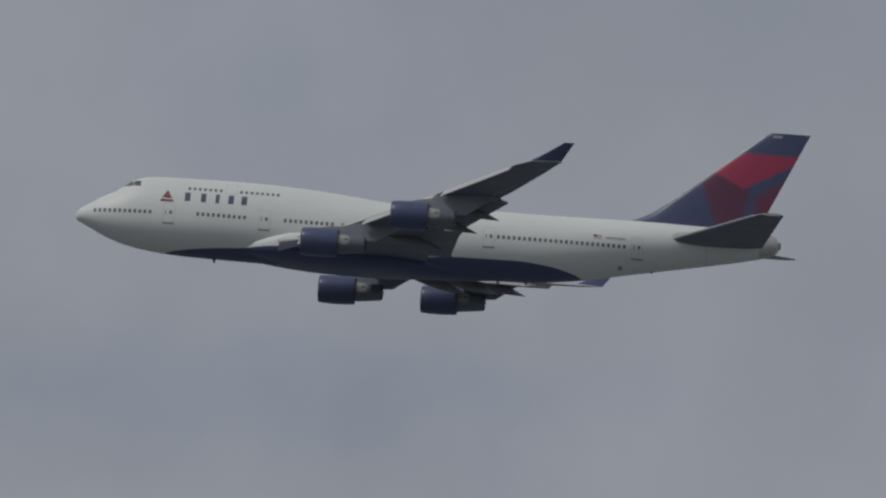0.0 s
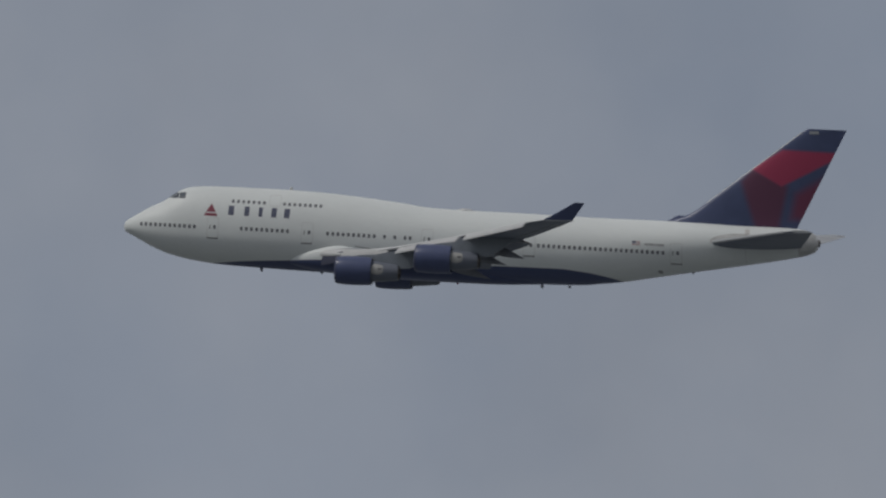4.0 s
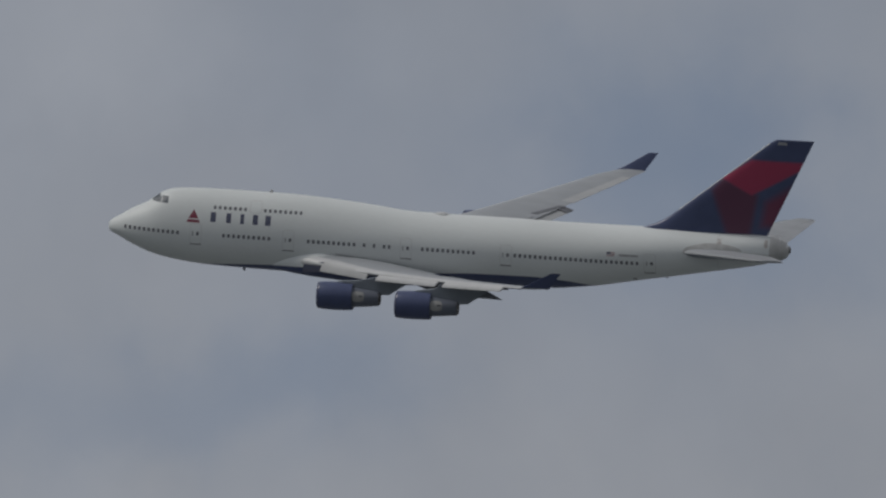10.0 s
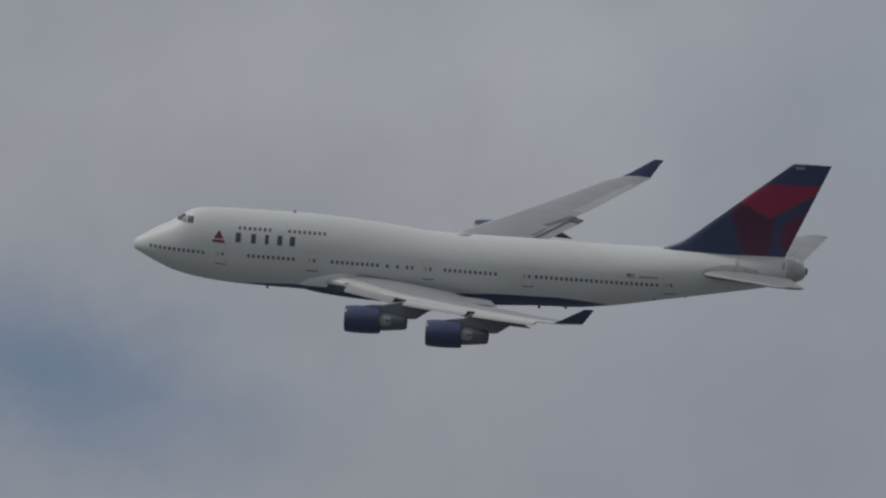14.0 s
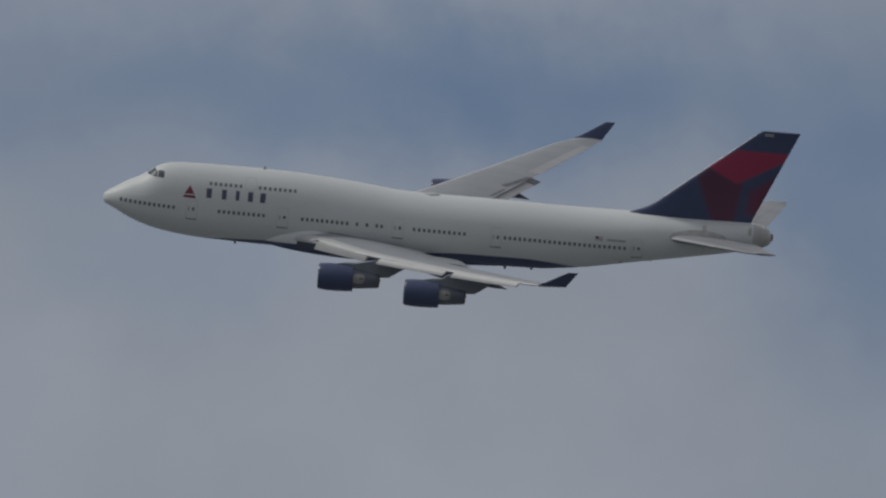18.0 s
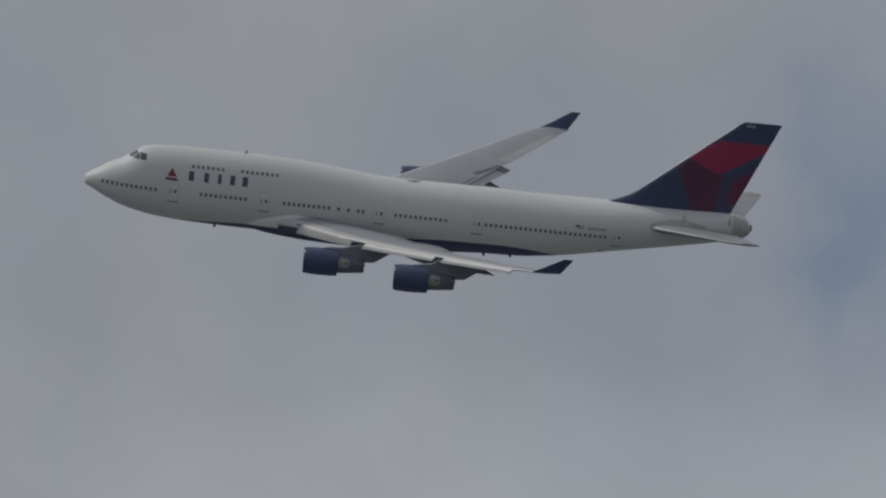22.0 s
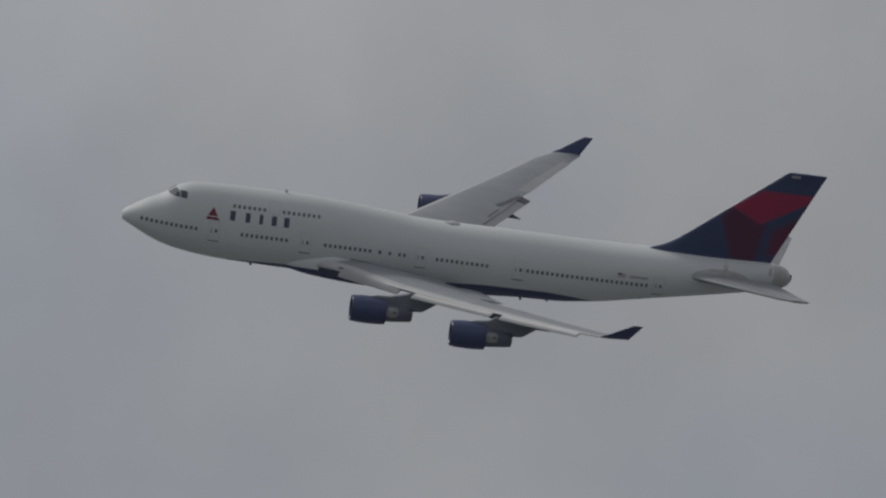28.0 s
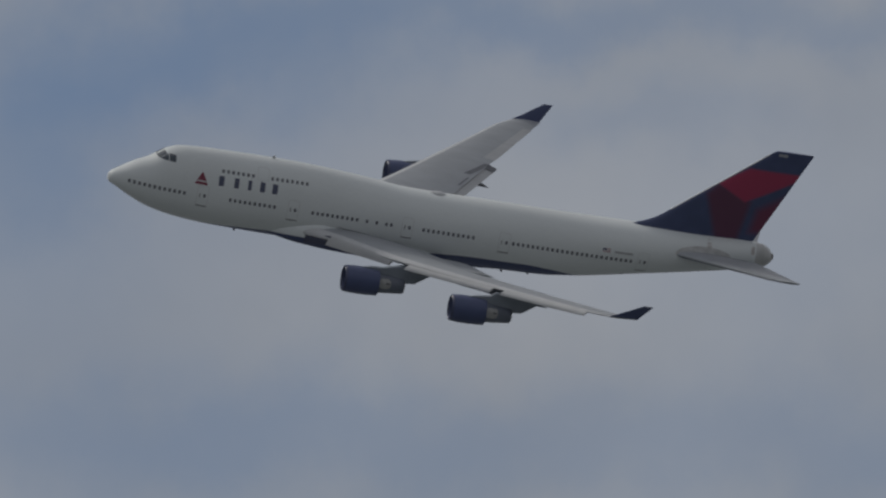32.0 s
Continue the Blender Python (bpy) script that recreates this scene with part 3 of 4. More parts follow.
def fairing_y(x, z):
    w, top, low = fairing_row(x)
    p, q = fairing_bulge(x)
    d = min(abs(z - (top + low) / 2) / ((top - low) / 2), 1.0) ** (1 / q)
    return w * math.sqrt(1 - d * d) ** p


def build_fairing():
    bm = bmesh.new()
    rings = []
    for k in range(37):
        x = 16.2 + (46.0 - 16.2) * k / 36
        w, top, low = fairing_row(x)
        p, q = fairing_bulge(x)
        ring = []
        for i in range(32):
            a = 2 * math.pi * i / 32
            c, d = math.cos(a), math.sin(a)
            ring.append((x, w * math.copysign(abs(c) ** p, c), (top + low) / 2 + (top - low) / 2 * math.copysign(abs(d) ** q, d)))
        rings.append(ring)
    loft(bm, rings)
    fairing = part("wing_root_fairing", bm, M_HULL, airliner, "smooth white fairing at the wing root, navy beneath", sharp=70)
    # shade painted as a dark strip where fairing meets hull above the wing
    for side in (-1, 1):
        bm = bmesh.new()
        rings = []
        for k in range(13):
            x = 23.3 + 6.2 * k / 12
            z = -0.58 - 0.127 * (x - 23.4)
            h = 0.02 + 0.06 * math.sin(math.pi * min((k + 0.5) / 6, 1.0 if k < 3 else (13 - k) / 10.5) / 2)
            ys = [max(hull_y(x, q), fairing_y(x, q)) for q in (z + h, z - h)]
            rings.append([(x, side * (ys[0] - 0.05), z + h), (x, side * (ys[0] + 0.012), z + h), (x, side * (ys[1] + 0.012), z - h), (x, side * (ys[1] - 0.05), z - h)])
        loft(bm, rings)
        part("fairing_shade_line", bm, M_DARK_MARK, fairing, "dark line painted as shade along the joint above the wing root")


build_fairing()


REAR_COWL = [(3.2, 1.04), (3.6, 1.02), (4.5, 0.95), (5.4, 0.86), (6.1, 0.78), (6.1, 0.73), (5.5, 0.71)]


def cowl_plate(side, x, half, mid, spread, lift):
    """A rounded plate that lies on the flank of the rear cowl: centre and half length, middle angle and half angle in degrees."""
    bm = bmesh.new()
    rx, rr = [p[0] for p in REAR_COWL[:5]], [p[1] for p in REAR_COWL[:5]]
    n, rings = 24, []
    for k, f in enumerate((1.0, 1.0, 0.8, 0.5, 0.2)):
        ring = []
        for i in range(n):
            a = 2 * math.pi * i / n
            c, d = math.cos(a), math.sin(a)
            px = x + f * half * math.copysign(abs(c) ** 0.66, c)
            an = radians(mid + f * spread * math.copysign(abs(d) ** 0.66, d))
            r = float(np.interp(px, rx, rr)) + (-0.03 if k == 0 else lift)
            ring.append((px, side * r * math.cos(an), r * math.sin(an)))
        rings.append(ring)
    loft(bm, rings)
    return bm


def build_engine(y, x, z):
    """Nacelle with its lip at x, axis at height z, under the wing at y."""
    eng = new("engine")
    eng.parent = airliner
    tagged(eng, "navy turbofan engine on a grey pylon")
    eng.location = (x, y, z)

    def turned(name, prof, mat, label="", n=40, shift=0.0):
        bm = bmesh.new()
        rings = [[(px, r * math.cos(2 * math.pi * i / n), r * math.sin(2 * math.pi * i / n) + shift * px) for i in range(n)] for px, r in prof]
        loft(bm, rings, cap=prof[0][1] < 0.05)
        return part(name, bm, mat, eng, label)

    turned("fan_cowl", [(0.9, 1.02), (0.35, 1.05), (0.1, 1.12), (0.0, 1.2), (0.06, 1.27), (0.3, 1.33), (0.9, 1.38), (1.8, 1.40), (2.8, 1.37), (3.5, 1.32), (3.5, 1.25), (3.0, 1.2)], M_NAVY, "navy fan cowl")
    turned("fan", [(0.9, 1.03), (0.9, 0.4), (0.6, 0.3), (0.35, 0.12), (0.25, 0.01)][::-1], M_DARK)
    bm = bmesh.new()
    for k in range(24):
        a = 2 * math.pi * k / 24
        c, d = math.cos(a), math.sin(a)
        quad = []
        for r, w, x0 in ((0.38, 0.05, 0.70), (1.04, 0.12, 0.62)):
            for t, dx in ((-w, 0.0), (w, 0.16)):
                quad.append(bm.verts.new((x0 + dx, r * c - t * d, r * d + t * c)))
                quad.append(bm.verts.new((x0 + dx + 0.02, r * c - t * d, r * d + t * c)))
        p0, p1, p2, p3, q0, q1, q2, q3 = quad
        for f in ((p0, p2, q2, q0), (p1, q1, q3, p3), (p0, q0, q1, p1), (p2, p3, q3, q2), (q0, q2, q3, q1), (p0, p1, p3, p2)):
            bm.faces.new(f)
    part("fan_blades", bm, M_HOT, eng, "ring of metal fan blades")
    turned("lip", [(0.18, 1.09), (0.06, 1.135), (-0.015, 1.2), (0.05, 1.285), (0.2, 1.325)], M_LIP, "dull metal intake lip")
    turned("rear_cowl", REAR_COWL, M_REAR, "blue-grey rear cowl")
    turned("exhaust_nozzle", [(5.4, 0.74), (6.12, 0.71), (6.2, 0.68), (6.2, 0.64), (5.4, 0.58)], M_HOT)
    turned("exhaust_plug", [(5.2, 0.5), (5.8, 0.38), (6.3, 0.05), (6.32, 0.01)], M_HOT, n=24)
    # pale patch with a dark mark on each flank of the rear cowl
    for s in (-1, 1):
        patch = part("cowl_patch", cowl_plate(s, 4.13, 0.60, 14, 31, 0.02), M_PATCH, eng, "rounded white patch on the rear cowl")
        part("mark", cowl_plate(s, 4.38, 0.20, 16, 6, 0.03), M_SCUFF, patch, "small dark mark")
    # pylon
    bm = bmesh.new()
    rings = []
    xl, zl = wing_lead(y) - x, wing_z(y) - z
    for u, zlo, zhi, w in ((1.5, 1.28, 1.42, 0.05), (2.6, 1.2, 1.62, 0.20), (3.8, 0.95, zl * 0.72, 0.27), (xl - 0.2, 0.7, zl - 0.28, 0.3), (6.15, 0.35, zl - 0.1, 0.3), (7.15, 0.43, zl, 0.28), (8.35, 1.25, zl, 0.24), (9.2, zl - 0.6, zl, 0.16), (10.1, zl - 0.4, zl, 0.05)):
        rings.append([(u, -w, zlo), (u, -w * 1.0, (zlo + zhi) / 2), (u, -w * 0.8, zhi - 0.04), (u, w * 0.8, zhi - 0.04), (u, w, (zlo + zhi) / 2), (u, w, zlo)])
    loft(bm, rings)
    part("pylon", bm, M_PYLON, eng, "blue-grey pylon")
    return eng


for ey, ex, ez in ((11.85, 23.06, -3.0), (21.0, 32.28, -1.63)):
    build_engine(-ey, ex, ez)
    build_engine(ey, ex, ez)


# facets of the tail emblem in x and z, all convex, with the softness of their edges
TAIL_RED = [(64.15, 10.6), (69.9, 10.5), (68.91, 9.55), (65.89, 7.95), (64.3, 7.05), (61.2, 8.67)]
TAIL_MAROON = [(61.3, 8.67), (64.85, 7.1), (64.15, 3.0), (61.9, 3.0), (60.3, 7.4)]
TAIL_LOW = [(69.0, 8.45), (67.4, 3.8), (65.3, 4.0), (65.68, 6.38)]


def tail_material():
    m = M_NAVY.copy()
    m.name = "navy_tail_paint_with_red_facets"
    nt = m.node_tree
    b = nt.nodes["Principled BSDF"]
    base = b.inputs["Base Color"].links[0].from_socket
    tc = nt.nodes.new("ShaderNodeTexCoord")
    sep = nt.nodes.new("ShaderNodeSeparateXYZ")
    nt.links.new(tc.outputs["Object"], sep.inputs[0])
    for poly, colour, soft in ((TAIL_MAROON, DARK_RED, 0.42), (TAIL_LOW, MID_RED, 0.60), (TAIL_RED, RED, 0.20)):
        cx, cz = sum(q[0] for q in poly) / len(poly), sum(q[1] for q in poly) / len(poly)
        far = None
        for (x0, z0), (x1, z1) in zip(poly, poly[1:] + poly[:1]):
            n = Vector((z1 - z0, x0 - x1)).normalized()
            if n.dot(Vector((cx - x0, cz - z0))) > 0:
                n = -n
            d = math_node(nt, "MULTIPLY_ADD", sep.outputs[0], n.x, math_node(nt, "MULTIPLY_ADD", sep.outputs[2], n.y, -n.x * x0 - n.y * z0))
            far = d if far is None else math_node(nt, "MAXIMUM", far, d)
        edge = nt.nodes.new("ShaderNodeMapRange")
        edge.interpolation_type = "SMOOTHSTEP"
        nt.links.new(far, edge.inputs[0])
        edge.inputs[1].default_value, edge.inputs[2].default_value = -soft, soft
        edge.inputs[3].default_value, edge.inputs[4].default_value = 1.0, 0.0
        mix = nt.nodes.new("ShaderNodeMix")
        mix.data_type = "RGBA"
        nt.links.new(edge.outputs[0], mix.inputs[0])
        nt.links.new(base, mix.inputs[6])
        mix.inputs[7].default_value = (*colour, 1)
        base = mix.outputs[2]
    nt.links.new(base, b.inputs["Base Color"])
    return m


def build_fin():
    def front(z):
        return float(np.interp(z, [2.9, 3.3, 3.7, 4.1, 4.6, 12.4, 12.72], [53.0, 53.6, 54.7, 55.5, 56.25, 65.95, 66.5]))

    def back(z):
        return 65.98 + (70.2 - 65.85) * (z - 3.2) / (12.76 - 3.2)

    def slab(zs, u0, u1):
        """Piece of the fin between two fractions of its chord."""
        bm = bmesh.new()
        rings = []
        us = [u0 + (u1 - u0) * (1 - math.cos(math.pi * i / 12)) / 2 for i in range(13)] if u0 == 0 else [u0 + (u1 - u0) * i / 6 for i in range(7)]
        for z in zs:
            x0, c = front(z), back(z) - front(z)
            half = [c * 5 * 0.085 * (0.2969 * math.sqrt(u) - 0.126 * u - 0.3516 * u * u + 0.2843 * u ** 3 - 0.1015 * u ** 4) + 0.004 for u in us]
            rings.append([(x0 + u * c, -h, z) for u, h in zip(us, half)] + [(x0 + u * c, h, z) for u, h in reversed(list(zip(us, half)))])
        loft(bm, rings)
        return bm

    paints = tail_material()
    fin = part("tail_fin", slab([2.6, 2.9, 3.3, 3.7, 4.1, 4.6, 5.5, 6.5, 7.5, 8.5, 9.5, 10.5, 11.5, 12.4, 12.6, 12.74], 0.0, 0.704), paints, airliner, "navy tail fin with red and dark red facets", sharp=60)
    for lo, hi in ((3.0, 7.43), (7.43, 12.74)):
        part("rudder", slab([lo + (hi - lo) * k / 5 for k in range(6)], 0.70, 1.0), paints, fin, "navy and red rudder")
    for s in (-1, 1):
        bm = bmesh.new()
        box(bm, (66.72, s * 0.182 - 0.03, 12.24), (67.64, s * 0.182 + 0.012, 12.53), 0.01)
        part("number_bar", bm, M_TIP, fin, "short pale grey bar")
    # bright metal leading edge
    bm = bmesh.new()
    rings = []
    for z in np.linspace(5.2, 12.35, 12):
        x0 = front(float(z))
        arc = [math.pi * (k / 14 - 0.5) for k in range(15)]
        rings.append([(x0 + 0.11 - 0.14 * math.cos(a), 0.10 * math.sin(a), z) for a in arc] + [(x0 + 0.2, 0.05, z), (x0 + 0.2, -0.05, z)])
    loft(bm, rings)
    part("leading_edge", bm, M_EDGE, fin, "dull metal leading edge")
    return fin


build_fin()


def build_stabilizer(side):
    def slab(ys, u0, u1):
        bm = bmesh.new()
        rings = []
        us = [u0 + (u1 - u0) * (1 - math.cos(math.pi * i / 12)) / 2 for i in range(13)] if u0 == 0 else [u0 + (u1 - u0) * i / 5 for i in range(6)]
        for y in ys:
            f = (y - 1.0) / 10.0
            x0, c = 56.5 + 10.2 * f + (0.35 if f > 0.99 else 0), 10.0 - 7.55 * f
            half = [c * 5 * 0.10 * (0.2969 * math.sqrt(u) - 0.126 * u - 0.3516 * u * u + 0.2843 * u ** 3 - 0.1015 * u ** 4) + 0.004 for u in us]
            z = 1.15 + 0.15 * (y - 1.0)
            rings.append([(x0 + u * c, side * y, z - h) for u, h in zip(us, half)] + [(x0 + u * c, side * y, z + h) for u, h in reversed(list(zip(us, half)))])
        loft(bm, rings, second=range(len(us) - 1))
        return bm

    tail = part("port_stabilizer" if side < 0 else "starboard_stabilizer", slab([1.0 + 10.0 * k / 8 for k in range(9)], 0.0, 0.76), [M_GREY, M_GREY_SHADED], airliner, "grey swept tailplane")
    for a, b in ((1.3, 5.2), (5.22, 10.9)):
        part("elevator", slab([a, (a + b) / 2, b], 0.763, 1.0), [M_GREY, M_GREY_SHADED], tail, "grey elevator")
    bm = bmesh.new()
    rings = []
    for y in [2.2 + 8.3 * k / 6 for k in range(7)]:
        x0, z = 56.5 + 1.02 * (y - 1.0), 1.15 + 0.15 * (y - 1.0)
        rings.append([(x0 - 0.03 + u, side * y, z + v) for u, v in ((0, 0), (0.03, -0.06), (0.12, -0.13), (0.18, 0), (0.07, 0.085), (0.02, 0.04))])
    loft(bm, rings)
    part("leading_edge", bm, M_TIP, tail, "pale metal leading edge")
    return tail


build_stabilizer(-1)
build_stabilizer(1)

# ---- ground ----
bm = bmesh.new()
bmesh.ops.create_circle(bm, cap_ends=True, segments=64, radius=60000)
ground = new("ground", finish(bm, "ground", M_GRASS))
tagged(ground, "flat open grassland reaching the horizon", "ground", kind="structure")

# ---- openings and markings on the hull ----
def hull_x(y, z):
    """Station at which the nose reaches the half width y at height z."""
    lo, hi = 0.05, 14.0
    for _ in range(40):
        mid = (lo + hi) / 2
        zt = float(curve([mid], CROWN)[0])
        if z < zt and hull_y(mid, z) > y:
            hi = mid
        else:
            lo = mid
    return hi


def wrap(corners, side, lift, steps=6):
    """A thin plate over a convex outline given in x and z, laid on the flank of the hull."""
    xs, zs = [c[0] for c in corners], [c[1] for c in corners]
    x0, x1, z0, z1 = min(xs), max(xs), min(zs), max(zs)
    bm = bmesh.new()
    grid = [[bm.verts.new((x0 + (x1 - x0) * i / steps, 0, z0 + (z1 - z0) * j / steps)) for j in range(steps + 1)] for i in range(steps + 1)]
    for i in range(steps):
        for j in range(steps):
            bm.faces.new((grid[i][j], grid[i + 1][j], grid[i + 1][j + 1], grid[i][j + 1]))
    cx, cz = sum(xs) / len(xs), sum(zs) / len(zs)
    for (xa, za), (xb, zb) in zip(corners, corners[1:] + corners[:1]):
        n = Vector((zb - za, 0, xa - xb)).normalized()
        if n.dot(Vector((cx - xa, 0, cz - za))) > 0:
            n = -n
        bmesh.ops.bisect_plane(bm, geom=bm.verts[:] + bm.edges[:] + bm.faces[:], plane_co=(xa, 0, za), plane_no=n, clear_outer=True)
    top = bmesh.ops.extrude_face_region(bm, geom=bm.faces[:])["geom"]
    lifted = {v for v in top if isinstance(v, bmesh.types.BMVert)}
    for v in bm.verts:
        v.co.y = side * (hull_y(v.co.x, v.co.z) + (lift if v in lifted else -0.03))
    return bm


def rect(x0, x1, z0, z1, tilt=0.0, cut=0.0):
    pts = [(x0 + cut, z0), (x1 - cut, z0), (x1, z0 + cut), (x1, z1 - cut), (x1 - cut, z1), (x0 + cut, z1), (x0, z1 - cut), (x0, z0 + cut)] if cut else [(x0, z0), (x1, z0), (x1, z1), (x0, z1)]
    xm = (x0 + x1) / 2
    return [(x, z - tilt * (x - xm)) for x, z in pts]


DECK = 0.0127


def deck_line(x):
    """Height of the main deck's windows; the deck line falls gently aft."""
    return 0.81 - DECK * x


def pane_mesh(name, w, h, mat, lift=0.012):
    """A rounded pane with a bevelled rim, facing -y."""
    bm = bmesh.new()
    rings = []
    for s, y in ((1.0, 0.03), (1.0, -lift), (0.82, -lift * 0.6)):
        ring = []
        for i in range(12):
            a = 2 * math.pi * (i + 0.5) / 12
            c, d = math.cos(a), math.sin(a)
            ring.append((s * w / 2 * math.copysign(abs(c) ** 0.6, c), y, s * h / 2 * math.copysign(abs(d) ** 0.6, d)))
        rings.append(ring)
    loft(bm, rings)
    return finish(bm, name, mat)


WINDOW_MESH = pane_mesh("cabin_window", 0.28, 0.38, M_GLASS)
DOOR_PANE_MESH = pane_mesh("door_window", 0.27, 0.37, M_GLASS, 0.03)


def place_pane(mesh, name, x, z, side, parent):
    ob = new(name, mesh)
    ob.parent = parent
    ob.matrix_local = Matrix.Translation((x, side * hull_y(x, z), z)) @ hull_turn(x, z, side).to_4x4()
    return ob


def build_windows(side):
    xs = [2.0 + 0.495 * k for k in range(12)] + [12.1 + 0.505 * k for k in range(10)] + [20.59 + 0.508 * k for k in range(10)]
    xs += [26.17, 27.18, 28.18, 28.68] + [32.0 + 0.512 * k for k in range(11)] + [41.25 + 0.507 * k for k in range(25)]
    for x in xs:
        place_pane(WINDOW_MESH, "cabin_window", x, deck_line(x) - (0.06 if x < 8 else 0), side, fuselage)
    for x in [11.05 + 0.51 * k for k in range(7)] + [16.08 + 0.51 * k for k in range(8)]:
        place_pane(WINDOW_MESH, "cabin_window", x, 3.40 - 0.0115 * x, side, fuselage)


def build_doors(side):
    for x, w in ((9.46, 1.07), (18.76, 1.07), (30.53, 1.07), (40.53, 1.07), (54.84, 1.07)):
        z = deck_line(x) - (0.0 if x < 50 else -0.06)
        lo, hi, x0 = z - 0.98, z + 0.92, x - 0.72
        part("door_seam", wrap(rect(x0 - 0.05, x0 + w + 0.05, lo - 0.05, hi + 0.05, DECK, 0.16), side, 0.006), M_SEAM, fuselage)
        door = part("cabin_door", wrap(rect(x0, x0 + w, lo, hi, DECK, 0.14), side, 0.016), M_WHITE, fuselage, "white cabin door with a small window")
        place_pane(DOOR_PANE_MESH, "door_window", x, z, side, door)
        part("door_handle", wrap(rect(x0 + 0.20, x0 + 0.30, z - 0.24, z + 0.22, 0, 0.03), side, 0.022, 2), M_DARK_MARK, door, "dark handle recess")
        part("placard", wrap(rect(x0 + 0.34, x0 + 0.50, z - 0.16, z + 0.18, 0, 0.03), side, 0.022, 2), M_WHITE, door, "white placard beside the window")
        part("sill_plate", wrap(rect(x0 - 0.02, x0 + w + 0.04, lo - 0.14, lo - 0.05, DECK), side, 0.014, 3), M_SCUFF, door, "dark scuffed sill plate")
    part("door_seam", wrap(rect(14.55, 15.72, 2.93, 4.05, DECK, 0.14), side, 0.006), M_SEAM, fuselage)
    part("upper_deck_door", wrap(rect(14.60, 15.67, 2.98, 4.00, DECK, 0.12), side, 0.014), M_WHITE, fuselage, "white upper deck door")


def build_markings(side):
    # name band: five plain upright bars
    for a, b in ((10.50, 11.42), (12.10, 12.92), (13.55, 14.18), (14.74, 15.62), (15.98, 16.92)):
        if side > 0:
            a, b = 27.4 - b, 27.4 - a
        z = 2.50 - DECK * (a + b) / 2
        m, w = (a + b) / 2, (b - a) * 0.29
        part("name_bar", wrap(rect(m - w, m + w, z - 0.44, z + 0.47, DECK), side, 0.008), M_LETTER, fuselage, "plain navy bar of a name band")
    c = 8.98 if side < 0 else 18.4
    z = 1.80
    part("emblem_peak", wrap([(c, 2.98), (c - 0.50, z + 0.36), (c + 0.50, z + 0.34)], side, 0.008), M_RED, fuselage, "red triangle")
    part("emblem_foot", wrap([(c - 0.55, z + 0.25), (c - 0.68, z - 0.02), (c + 0.68, z - 0.04), (c + 0.55, z + 0.22)], side, 0.008), M_RED, fuselage, "red bar under the triangle")
    # flag and number on the rear hull
    flag = part("flag", wrap(rect(50.37, 51.17, 0.74, 1.17, DECK), side, 0.008, 3), M_FLAG, fuselage, "small faded flag, red, white and blue")
    part("flag_canton", wrap(rect(50.37, 50.74, 0.94, 1.17, DECK), side, 0.012, 2), M_LETTER, flag, "navy canton")
    for k in range(3):
        z = 0.78 + 0.145 * k
        part("flag_stripe", wrap(rect(50.37 if k < 1 else 50.75, 51.17, z, z + 0.07, DECK), side, 0.011, 2), M_STRIPE, flag, "faded red stripe")
    if side < 0:
        part("outflow_valve", wrap(rect(52.85, 53.30, -1.86, -1.56, 0, 0.1), side, 0.01, 3), M_DARK_MARK, fuselage, "stained outflow valve under the rear hull")
    part("number_bar", wrap(rect(51.6, 53.5, 0.76, 0.98, DECK), side, 0.008, 4), M_NUMBER, fuselage, "plain grey bar")


M_FLAG = material("faded_flag_paint", (0.60, 0.59, 0.59), 0.5, vary=0.3, scale=4)
M_STRIPE = material("faded_red_paint", (0.40, 0.26, 0.27), 0.5)
M_NUMBER = material("grey_number_paint", (0.38, 0.385, 0.39), 0.5, vary=0.25, scale=5)
for side in (-1, 1):
    build_windows(side)
    build_doors(side)
    build_markings(side)


